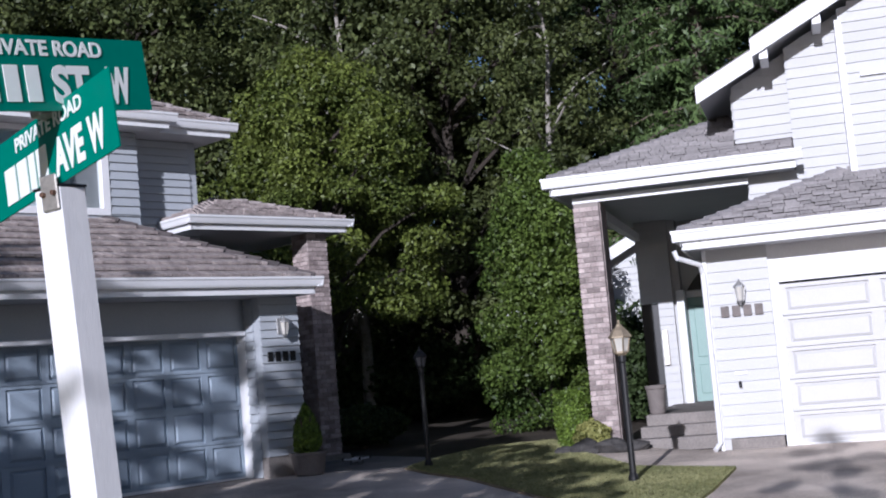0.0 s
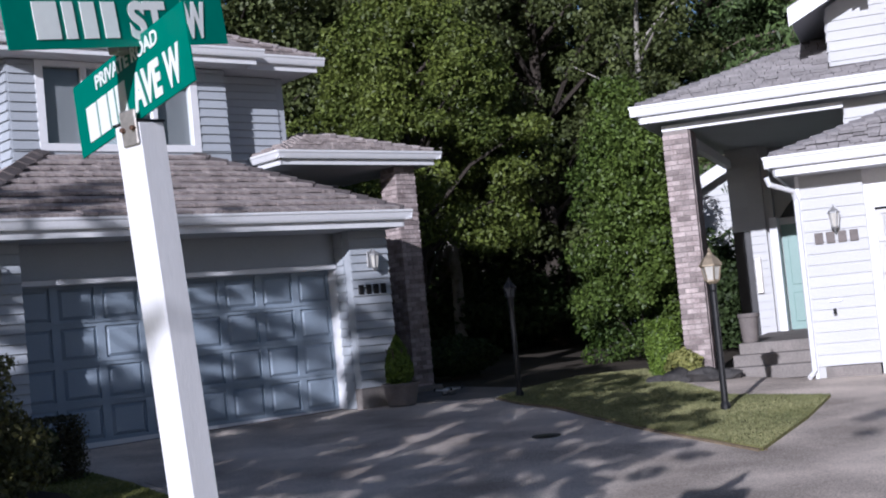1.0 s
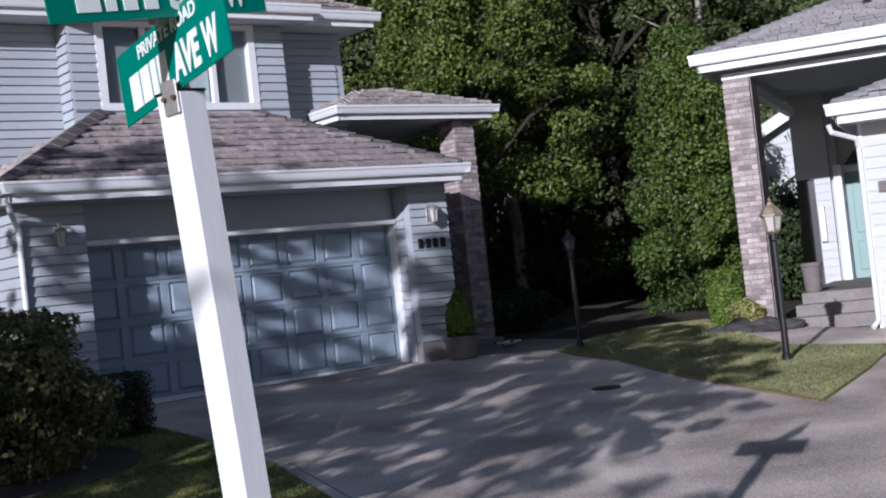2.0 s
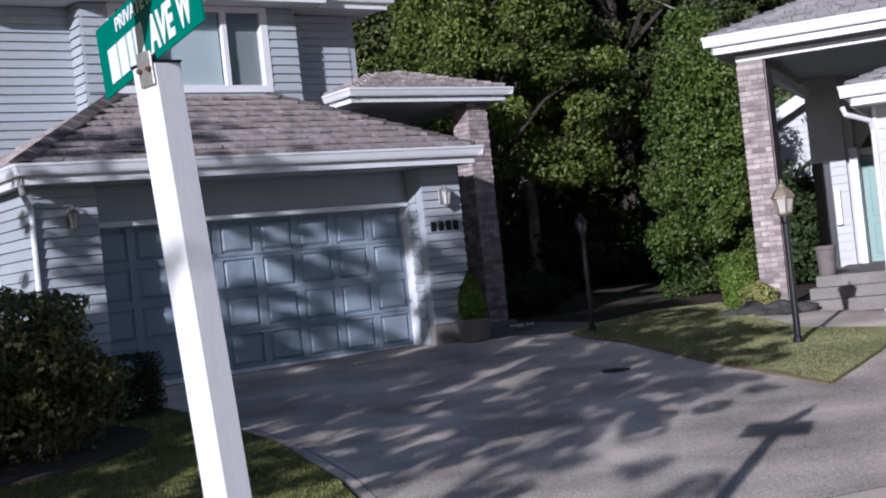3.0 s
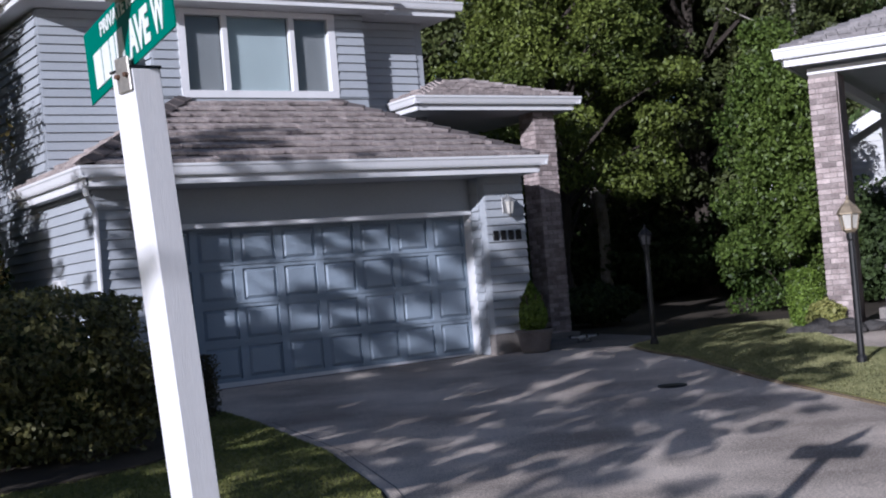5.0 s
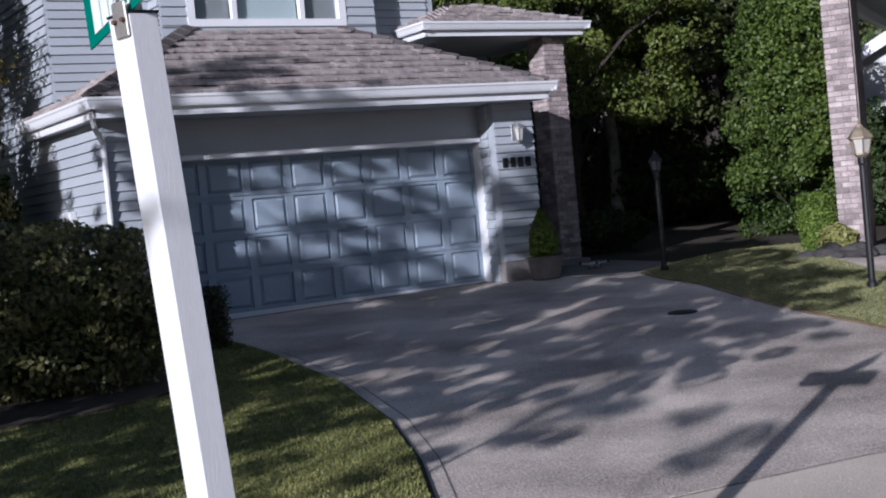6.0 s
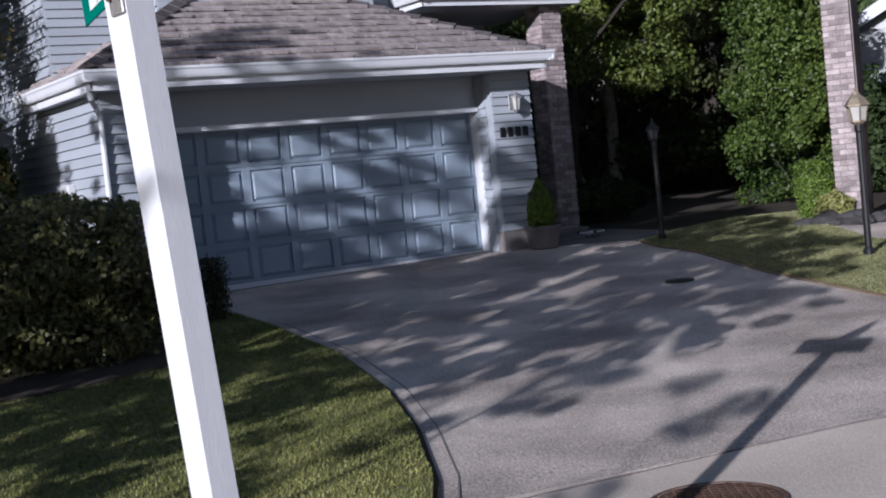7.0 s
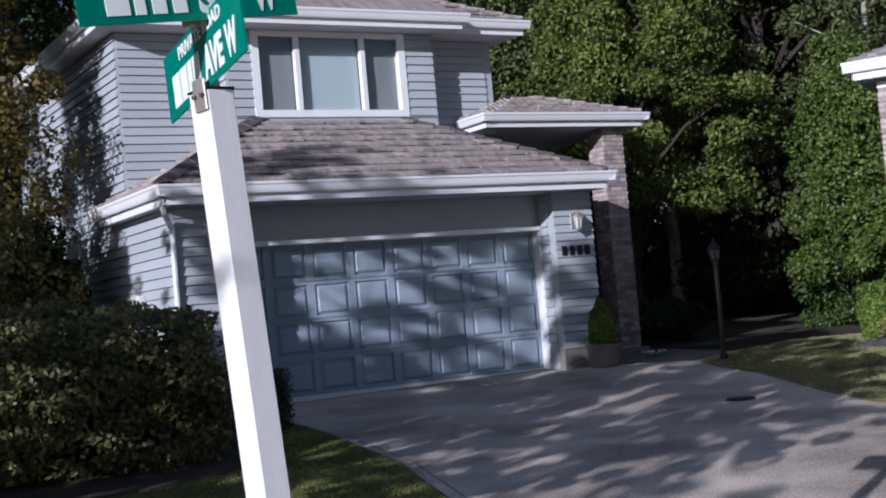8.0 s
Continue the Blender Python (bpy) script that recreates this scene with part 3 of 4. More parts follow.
part("meter_box", boxed(-6.12, 0.7, 0.9, -6.003, 1.05, 1.6, bevel=0.02), M_PLASTIC, grey, "pale grey electric meter box")
part("wall", boxed(0.52, PF + 0.14, 0.0, 0.655, 3.2, 2.68), M_SIDING_GREY, grey)

# upper storey: a shallow bay with the window between two set-back walls
UZ = 5.42
grey_wall(-5.92, -4.42, WY + 0.4, 2.8, UZ)
grey_wall(-0.93, 0.27, WY + 0.4, 3.3, UZ)
grey_side(-5.922, WY + 0.4, 8.0, 2.6, UZ)
part("wall", boxed(0.27, WY + 0.4, 2.7, 0.41, 8.0, UZ), M_SIDING_GREY, grey)
part("wall", boxed(-5.92, 8.0, 0, 0.41, 8.14, UZ), M_SIDING_GREY, grey)
grey_side(-4.42, WY, WY + 0.4, 3.6, UZ)
part("wall", boxed(-1.07, WY + 0.14, 3.6, -0.93, WY + 0.4, UZ), M_SIDING_GREY, grey)
WX0, WX1, WZ0, WZ1 = -4.0, -1.46, 4.13, 5.42
bay = part("wall", box(box(boxed(-4.42, WY, 3.6, -0.93, WY + 0.14, WZ0), -4.42, WY, WZ0, WX0, WY + 0.14, UZ), WX1, WY, WZ0, -0.93, WY + 0.14, UZ), M_SIDING_GREY, grey)
boards(bay, (0, WY, 0), (1, 0, 0), (0, -1, 0), 3.7, WZ0, lambda z: (-4.42, -0.93), M_SIDING_GREY)
boards(bay, (0, WY, 0), (1, 0, 0), (0, -1, 0), WZ0, UZ, lambda z: (-4.42, WX0), M_SIDING_GREY)
boards(bay, (0, WY, 0), (1, 0, 0), (0, -1, 0), WZ0, UZ, lambda z: (WX1, -0.93), M_SIDING_GREY)
win = part("window", box(box(box(boxed(WX0 - 0.02, WY - 0.04, WZ0 - 0.02, WX1 + 0.02, WY + 0.1, WZ0 + 0.09, bevel=0.006), WX0 - 0.02, WY - 0.04, WZ1 - 0.08, WX1 + 0.02, WY + 0.1, WZ1), WX0 - 0.02, WY - 0.038, WZ0 + 0.09, WX0 + 0.1, WY + 0.1, WZ1 - 0.08), WX1 - 0.1, WY - 0.038, WZ0 + 0.09, WX1 + 0.02, WY + 0.1, WZ1 - 0.08), M_TRIM, grey, "white three-part window with closed blinds")
mull = (WX0 + 0.72, WX1 - 0.72)
for mx in mull:
    part("mullion", boxed(mx - 0.045, WY - 0.03, WZ0 + 0.09, mx + 0.045, WY + 0.06, WZ1 - 0.08, bevel=0.006), M_TRIM, win)
for a, b, cloth in ((WX0 + 0.1, mull[0] - 0.045, M_CURTAIN), (mull[0] + 0.045, mull[1] - 0.045, M_BLIND), (mull[1] + 0.045, WX1 - 0.1, M_CURTAIN)):
    pane = part("pane", boxed(a, WY + 0.02, WZ0 + 0.09, b, WY + 0.026, WZ1 - 0.08), M_GLASS, win)
    pane.visible_shadow = False
    bl = bmesh.new()
    z = WZ0 + 0.1
    while z < WZ1 - 0.1:
        poly(bl, [(a, WY + 0.1, z), (b, WY + 0.1, z), (b, WY + 0.085, z + 0.042), (a, WY + 0.085, z + 0.042)], [(0, 1, 2, 3)])
        z += 0.04
    part("blind", bl, cloth, win)
part("room_wall", boxed(WX0 - 0.3, WY + 0.16, 3.7, WX1 + 0.3, WY + 0.2, UZ), M_UNLIT, grey)
uroof, ur0, ur1 = hip_roof(grey, -6.26, 0.92, 0.72, 8.6, 5.66, 0.5)
tagged(uroof, "brown split-shake upper roof")
shingles(uroof, (-6.26, 0.87, 5.64), (1, 0, 0), (0, 1, 0.5), 3.45 * 1.118 - 0.2, lambda v: (v / 1.118, 6.98 - v / 1.118), M_SHAKE, 0.255, 8, (0.3, 0.42))
caps(uroof, (0.72, 0.92, 5.66), (-2.8, 4.4, 7.4), M_SHAKE, 16)
part("roof", poly(bmesh.new(), [(-4.75, 0.62, 5.64), (-0.62, 0.62, 5.64), (-0.62, 2.0, 6.19 + 0.14), (-4.75, 2.0, 6.19 + 0.14), (-4.75, 2.0, 5.64), (-0.62, 2.0, 5.64)], [(0, 1, 2, 3), (0, 3, 4), (1, 5, 2), (3, 2, 5, 4), (0, 4, 5, 1)]), M_SHAKE, grey)
fascia(grey, (-4.75, 0.62), (-0.62, 0.62), (0, -1), 5.42, 5.65)
fascia(grey, (-6.26, 0.92), (-4.76, 0.92), (0, -1), 5.42, 5.65)
fascia(grey, (-0.6, 0.92), (0.72, 0.92), (0, -1), 5.42, 5.65)
fascia(grey, (-6.26, 8.4), (-6.26, 0.92), (-1, 0), 5.42, 5.65)
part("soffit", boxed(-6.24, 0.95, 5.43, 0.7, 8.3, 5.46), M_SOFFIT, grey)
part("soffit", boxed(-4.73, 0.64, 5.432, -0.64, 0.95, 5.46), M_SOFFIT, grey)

# entry porch of the grey house
proof, pr0, pr1 = hip_roof(grey, -0.28, 0.7, 2.84, 3.4, 4.09, 0.36)
tagged(proof, "brown shake porch roof")
ps = math.sqrt(1 + 0.36 ** 2)
shingles(proof, (-0.28, 0.65, 4.07), (1, 0, 0), (0, 1, 0.36), 1.35 * ps - 0.05, lambda v: (v / ps, 3.12 - v / ps), M_SHAKE, 0.24, 9)
shingles(proof, (-0.33, 3.4, 4.07), (0, -1, 0), (1, 0, 0.36), 1.3 * ps, lambda v: (v / ps, 2.7 - v / ps), M_SHAKE, 0.24, 10)
for a, b in (((-0.28, 0.7, 4.09), pr0), ((2.84, 0.7, 4.09), pr1)):
    caps(proof, a, b, M_SHAKE, 8)
fascia(grey, (-0.28, 0.7), (2.84, 0.7), (0, -1), 3.87, 4.09)
fascia(grey, (-0.28, 1.4), (-0.28, 0.7), (-1, 0), 3.87, 4.09)
fascia(grey, (2.84, 0.7), (2.84, 3.4), (1, 0), 3.87, 4.09)
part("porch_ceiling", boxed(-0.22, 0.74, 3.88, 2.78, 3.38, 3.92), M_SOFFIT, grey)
part("wall", boxed(0.63, 3.2, 0.0, 2.57, 3.34, 3.88), M_SIDING_GREY, grey)
# Unseen door; its near-black colour stands in for the porch's shade.
part("front_door", boxed(0.95, 3.15, 0.24, 1.86, 3.198, 2.3, bevel=0.01), M_UNLIT, grey, "front door coloured dark for the shade of the deep porch")
part("porch_floor", boxed(0.67, 0.8, -0.05, 2.65, 3.2, 0.13, bevel=0.015), M_STEP, grey)
brick_pillar(grey, 2.14, 0.92, 2.57, 1.35, 0.1, 3.885, "tall brown brick porch pillar")

# ---- the white house ----
MW = pose(4.5, -6.57, 0.32, 0, 0, -55)
white = thing("house", "two-storey white lap-sided house with grey shake roof", "house", MW)


def white_wall(u0, u1, v, z0, z1, span=None, thick=0.14, slope=None):
    tops = [min(z1, slope(u)) if slope else z1 for u in (u0, u1)]
    w = part("wall", prism(bmesh.new(), [(u0, z0), (u1, z0), (u1, tops[1]), (u0, tops[0])], "y", v, v + thick), M_SIDING_WHITE, white)
    boards(w, (0, v, 0), (1, 0, 0), (0, -1, 0), z0, z1, span or (lambda z: (u0, u1)), M_SIDING_WHITE, 0.15)
    return w


def white_side(u, v0, v1, z0, z1):
    w = part("wall", boxed(u, v0 + 0.002, z0, u + 0.14, v1, z1), M_SIDING_WHITE, white)
    boards(w, (u, v1, 0), (0, -1, 0), (-1, 0, 0), z0, z1, lambda z: (0.002, v1 - v0), M_SIDING_WHITE, 0.15)


white_wall(-0.93, -0.12, -0.12, 0.16, 2.74)
part("base_course", boxed(-0.84, -0.15, -0.06, -0.14, 0.02, 0.15, bevel=0.005), M_STEP, white)
white_side(-0.932, -0.12, 1.45, 0.0, 2.72)
white_side(-0.302, 1.6, 6.7, 0.4, 3.88)
part("door_jamb", boxed(-0.12, -0.03, 0, 0.0, 0.08, 2.2, bevel=0.005), M_TRIM, white)
part("door_head", boxed(-0.12, -0.032, 2.2, 5.0, 0.08, 2.74), M_TRIM, white)
part("door_jamb", boxed(4.9, -0.03, 0, 5.0, 0.08, 2.2), M_TRIM, white)
white_wall(5.0, 5.9, -0.12, 0.0, 2.74)
panel_door(white, 0.0, 4.9, 0.02, 2.17, 0.02, 4, 5, M_DOOR_WHITE, 0.07, 0.05, "white long-panel garage door, closed", 0.026)
part("corner_board", boxed(-0.98, -0.17, 0.0, -0.93, -0.1, 2.72, bevel=0.004), M_TRIM, white)
downspout(white, [(-1.3, -0.62, 2.72), (-1.27, -0.6, 2.62), (-1.0, -0.3, 2.52), (-0.98, -0.22, 2.4), (-0.98, -0.22, 0.12), (-1.05, -0.32, 0.03)])
# garage roof
G0, G1, GV, GZ, GP, GR = -1.2, 6.3, -0.7, 2.96, 0.38, 2.35
gs = math.sqrt(1 + GP ** 2)
groof = part("roof", poly(bmesh.new(), [(G0, GV, GZ), (G1, GV, GZ), (G1, GV + GR, GZ + GP * GR), (G0 + GR, GV + GR, GZ + GP * GR), (G0, GV + GR, GZ), (G1, GV + GR, GZ)], [(0, 1, 2, 3), (0, 3, 4), (1, 5, 2), (3, 2, 5, 4), (0, 4, 5, 1)]), M_FELT, white, "grey split-shake garage roof")
shingles(groof, (G0, GV - 0.05, GZ - 0.02), (1, 0, 0), (0, 1, GP), GR * gs, lambda v: (v / gs, 4.2), M_SLATE, 0.17, 11, (0.14, 0.17, 0.2, 0.26))
caps(groof, (G0, GV, GZ), (G0 + GR, GV + GR, GZ + GP * GR), M_SLATE, 14, 0.22)
fascia(white, (G0, GV), (G1, GV), (0, -1), 2.71, 2.97)
fascia(white, (G0, 1.5), (G0, GV), (-1, 0), 2.71, 2.97)
part("soffit", boxed(G0 + 0.02, GV + 0.02, 2.72, G1, -0.02, 2.75), M_SOFFIT, white)
part("soffit", boxed(G0 + 0.02, -0.02, 2.722, -0.93, 1.5, 2.75), M_SOFFIT, white)
# porch roof
PU, PV, PZ, PP = -3.2, 1.0, 4.12, 0.4
apex = (PU + 2.6, PV + 2.6, PZ + PP * 2.6)
wroof = part("roof", poly(bmesh.new(), [(PU, PV, PZ), (0.4, PV, PZ), (0.4, 2.3, PZ + PP * 1.3), apex, (PU, 6.2, PZ), (0.4, 6.2, PZ)], [(0, 1, 2, 3), (0, 3, 4), (1, 5, 2), (3, 2, 5), (3, 5, 4), (0, 4, 5, 1)]), M_FELT, white, "grey split-shake porch roof")
pp = math.sqrt(1 + PP ** 2)
shingles(wroof, (PU, PV - 0.05, PZ - 0.02), (1, 0, 0), (0, 1, PP), 2.55 * pp, lambda v: (v / pp, 3.58 if v < 0.75 else 2.75), M_SLATE, 0.17, 12, (0.14, 0.17, 0.2, 0.26))
caps(wroof, (PU, PV, PZ), apex, M_SLATE, 18, 0.22)
fascia(white, (PU, PV), (0.4, PV), (0, -1), 3.87, 4.13)
fascia(white, (PU, 6.2), (PU, PV), (-1, 0), 3.87, 4.13)
part("porch_ceiling", boxed(PU + 0.05, PV + 0.04, 3.88, 0.38, 6.9, 3.92), M_SOFFIT, white)
part("porch_beam", boxed(-2.92, 1.3, 3.75, -0.3, 1.42, 3.84), M_TRIM, white, "white porch beam")
part("porch_beam", boxed(-2.62, 1.9, 3.52, -2.5, 6.0, 3.66), M_TRIM, white)
white_wall(-0.3, 0.42, 1.45, 3.0, 3.88)
brick_pillar(white, -2.92, 1.3, -2.52, 1.9, 0.0, 3.75, "tall mottled brown brick porch pillar")
part("post_wrap", boxed(-2.519, 1.32, 0.0, -2.505, 1.88, 3.74), M_BRICK, white)
# entry, deep under the porch roof
white_wall(-2.3, -2.02, 6.2, 0.44, 3.88)
white_wall(-2.62, -2.3, 6.2, 2.35, 3.88)
part("sidelight", boxed(-2.62, 6.22, 0.44, -2.3, 6.26, 2.35), M_BLACK, white, "tall dark window beside the entry")
part("wall", boxed(-2.62, 6.34, 0.3, -2.48, 9.0, 3.88), M_SIDING_WHITE, white)
part("door_frame", boxed(-1.96, 6.18, 0.44, -1.82, 6.72, 2.55, bevel=0.005), M_TRIM, white)
part("wall", boxed(-2.02, 6.34, 0.4, -1.88, 6.8, 3.88), M_SIDING_WHITE, white)
part("wall", boxed(-1.88, 6.74, 0.4, 0.4, 6.88, 3.88), M_SIDING_WHITE, white)
fd = part("front_door", boxed(-1.8, 6.685, 0.45, -0.86, 6.735, 2.42, bevel=0.004), M_TEAL, white, "pale teal panelled front door, closed")
for a, b in ((-1.7, -1.37), (-1.28, -0.95)):
    for c, d in ((0.62, 1.16), (1.3, 2.27)):
        part("panel", boxed(a, 6.67, c, b, 6.686, d, bevel=0.012), M_TEAL, fd)
part("door_head", boxed(-1.82, 6.68, 2.425, -0.84, 6.736, 2.54), M_TRIM, white)
part("transom", prism(bmesh.new(), [(-1.8 + 0.94 * k / 12, 2.56 + 0.4 * math.sin(math.pi * k / 12)) for k in range(13)], "y", 6.7, 6.738), M_BLACK, white, "dark arched window over the front door")
part("mail_box", boxed(-2.28, 6.1, 1.2, -2.17, 6.178, 1.85, bevel=0.01), M_GALV, white, "narrow grey wall-mounted mailbox")
steps = thing("entry_steps", "weathered grey-brown concrete entry steps", "steps", MW)
for k, (a, z) in enumerate(((1.05, 0.16), (1.4, 0.32), (1.75, 0.48))):
    part("step", boxed(-2.3 + 0.06 * k, a, z - 0.3, -0.95, 6.7 if k == 2 else a + 0.36, z, bevel=0.012), M_STEP, steps)
# gabled upper storey
RS, RU, RZ = 0.505, -0.9, 5.26


def rake(z):
    return RU + (z + 0.27 - RZ) / RS


def under_rake(u):
    return RZ - 0.2 + RS * (u - RU)


white_wall(-0.42, 0.42, 1.8, 4.2, 6.2, lambda z: (max(-0.42, rake(z)), 0.42), slope=under_rake)
white_wall(0.4, 1.2, 1.5, 3.3, 6.6, lambda z: (max(0.4, rake(z)), 1.2), slope=under_rake)
white_wall(1.2, 6.2, 1.2, 3.2, 7.0, lambda z: (max(1.2, rake(z)), 6.2), slope=under_rake)
white_side(-0.422, 1.8, 6.5, 4.2, 5.2)
part("corner_board", boxed(1.15, 1.16, 3.3, 1.24, 1.5, 5.95), M_TRIM, white)
part("window_ledge", boxed(1.42, 1.12, 5.08, 3.2, 1.18, 5.14, bevel=0.004), M_TRIM, white)
part("wall", boxed(6.06, 1.34, 0.0, 6.2, 9.0, 5.0), M_SIDING_WHITE, white)
part("wall", boxed(-0.04, 9.0, 0.0, 6.2, 9.14, 5.0), M_SIDING_WHITE, white)


def gable_roof(u0, u1, v0, v1, lift=0.0):
    """One slope of the gable's roof with its white rake board."""
    z0, z1 = RZ + RS * (u0 - RU) + lift, RZ + RS * (u1 - RU) + lift
    part("roof", prism(bmesh.new(), [(u0, z0 - 0.1), (u1, z1 - 0.1), (u1, z1 + 0.03), (u0, z0 + 0.03)], "y", v0 - 0.02, v1), M_SLATE, white)
    part("rake_board", prism(bmesh.new(), [(u0 - 0.01, z0 - 0.26), (u1, z1 - 0.26), (u1, z1), (u0 - 0.01, z0)], "y", v0 - 0.05, v0 - 0.021), M_TRIM, white)
    part("rake_soffit", prism(bmesh.new(), [(u0, z0 - 0.14), (u1, z1 - 0.14), (u1, z1 - 0.101), (u0, z0 - 0.101)], "y", v0, v1), M_SOFFIT, white)


gable_roof(RU, -0.04, 1.2, 9.2)
gable_roof(-0.04, 3.1, 0.8, 9.2, 0.06)
apexz = RZ + RS * (3.1 - RU)
part("roof", prism(bmesh.new(), [(3.1, apexz - 0.1), (7.1, RZ - 0.1), (7.1, RZ + 0.03), (3.1, apexz + 0.03)], "y", 0.95, 9.2), M_SLATE, white)
for u in (0.12, 0.9):
    part("outrigger", boxed(u - 0.06, 0.82, RZ + RS * (u - RU) - 0.31, u + 0.06, 1.5, RZ + RS * (u - RU) - 0.16), M_TRIM, white)
wall_lantern(MW, -0.52, -0.145, 2.12, "pale grey metal and glass carriage lantern on white siding")
number_bars(MW, -0.82, -0.14, 1.86, -0.22, M_POT, "row of grey house number plaques on white siding")
part("hose_tap", tube(bmesh.new(), [(-0.64, -0.14, 0.9), (-0.64, -0.22, 0.9), (-0.64, -0.24, 0.84)], 0.02, 8), M_BLACK, white)
part("vent_cover", boxed(-0.7, -0.16, 1.0, -0.54, -0.142, 1.05, bevel=0.004), M_TRIM, white)

wall_lantern(MG, 0.3, PF - 0.02, 2.22, "pale grey metal carriage lantern on grey siding by the garage")
wall_lantern(MG, -5.5, PF - 0.02, 2.25, "pale grey metal carriage lantern on grey siding by the garage")
number_bars(MG, 0.02, PF - 0.02, 1.77, 0.58, M_BLACK, "row of black house number plaques on grey siding")

# gable end of a house farther back
MN = MW @ Matrix.Translation((0, 12, 0.2))
far = thing("neighbour_house", "white lap-sided gable of a house beyond the porch", "house", MN)
fw = part("wall", prism(bmesh.new(), [(-5.9, 0), (4, 0), (4, 6.6), (2, 6.6), (-5.9, 2.48)], "y", 0, 0.15), M_SIDING_WHITE, far)
boards(fw, (0, 0, 0), (1, 0, 0), (0, -1, 0), 1.2, 4.8, lambda z: (max(-5.9, -4.7 + (z - 2.95) / 0.52), 0.0), M_SIDING_WHITE, 0.15)
part("roof", prism(bmesh.new(), [(-6.4, 2.25), (2, 6.6), (2, 6.8), (-6.4, 2.45)], "y", -0.4, 7), M_SLATE, far)
part("rake_board", prism(bmesh.new(), [(-6.45, 2.12), (2, 6.5), (2, 6.76), (-6.45, 2.4)], "y", -0.45, -0.4), M_TRIM, far)

# ---- trees and shrubs ----
def tree(name, label, x, y, height, radius, low, seed, leaf, n_clump=70, per=150, size=0.16, bark=None, lean=0.0, clump=0.75, flat=0.7, category="tree", thick=0.028):
    """A tapered trunk with limbs and a ragged crown of leaf clumps."""
    rng = np.random.default_rng(seed)
    t = thing(name, label, category, pose(x, y, gz(x, y) - 0.05))
    bark = bark or M_BARK
    tips, limbs = [], bmesh.new()
    trunk = [(lean * (k / 6) ** 2 + rng.normal(0, 0.06), rng.normal(0, 0.06), height * 0.82 * k / 6) for k in range(7)]
    r0 = thick * height
    part("trunk", tube(bmesh.new(), trunk, [r0 * (1 - 0.85 * k / 6) for k in range(7)], 9), bark, t)
    for k in range(n_clump):
        f = (k + 0.5) / n_clump
        z = low + (height - low) * f ** 0.9
        env = math.sin(math.pi * min(1, 0.16 + 0.84 * (z - low) / (height - low)) ** 0.8) ** 0.6
        a = k * 2.39996 + rng.normal(0, 0.3)
        r = radius * env * rng.uniform(0.35, 1.05)
        tips.append((r * math.cos(a) + lean * (z / height) ** 2, r * math.sin(a), z + rng.normal(0, 0.25)))
        if k % 3 == 0:
            zb = max(low * 0.5, z - r * 0.7)
            fb = min(0.99, zb / (height * 0.82)) * 6
            b = Vector(trunk[int(fb)]).lerp(Vector(trunk[min(6, int(fb) + 1)]), fb - int(fb))
            e = Vector(tips[-1])
            mid = b.lerp(e, 0.5) + Vector((0, 0, 0.12 * r))
            tube(limbs, [b, mid, e], [r0 * 0.3, r0 * 0.18, 0.015], 5)
    part("branchwork", limbs, bark, t)
    p, d = clumps(rng, tips, clump * rng.uniform(0.6, 1.25, len(tips)), per, flat)
    part("crown", cloud_mesh("crown", leaf, p, d, size, size * 0.62, rng), leaf, t)
    return t


def conifer(name, label, x, y, height, radius, seed, low=1.5):
    rng = np.random.default_rng(seed)
    t = thing(name, label, "tree", pose(x, y, gz(x, y) - 0.05))
    boughs, pts, outs = tube(bmesh.new(), [(0, 0, 0), (0.05, 0, height * 0.5), (0, 0.03, height)], [0.02 * height, 0.012 * height, 0.02], 9), [], []
    z = low
    while z < height - 0.3:
        n = 7
        for k in range(n):
            a = 2 * math.pi * k / n + rng.uniform(0, 6.28)
            r = radius * (1 - (z - low) / (height - low)) ** 0.8 * rng.uniform(0.7, 1.1) + 0.2
            way = np.array([math.cos(a), math.sin(a), 0.0])
            e = way * r + (0, 0, z - 0.28 * r)
            tube(boughs, [(0, 0, z), way * r * 0.5 + (0, 0, z - 0.05 * r), e], [0.04, 0.025, 0.008], 4)
            m = int(90 * r)
            s = rng.uniform(0.1, 1.0, m)
            off = rng.normal(0, 0.14, (m, 3)) * (1.2, 1.2, 0.5) * (1.3 - s[:, None])
            side = np.cross(way, (0, 0, 1)) * rng.normal(0, 0.22 * r, (m, 1)) * (1.1 - s[:, None])
            pts.append(way * r * s[:, None] + np.stack([0 * s, 0 * s, z - 0.28 * r * s ** 2 - np.abs(rng.normal(0, 0.12, m))], 1) + off + side)
            outs.append(np.repeat((way + (0, 0, 0.6))[None], m, 0))
        z += rng.uniform(0.4, 0.6)
    part("trunk", boughs, M_BARK, t)
    p, o = np.concatenate(pts), np.concatenate(outs)
    part("crown", cloud_mesh("crown", M_NEEDLE, p, o, 0.2, 0.06, rng, droop=0.4), M_NEEDLE, t)
    return t


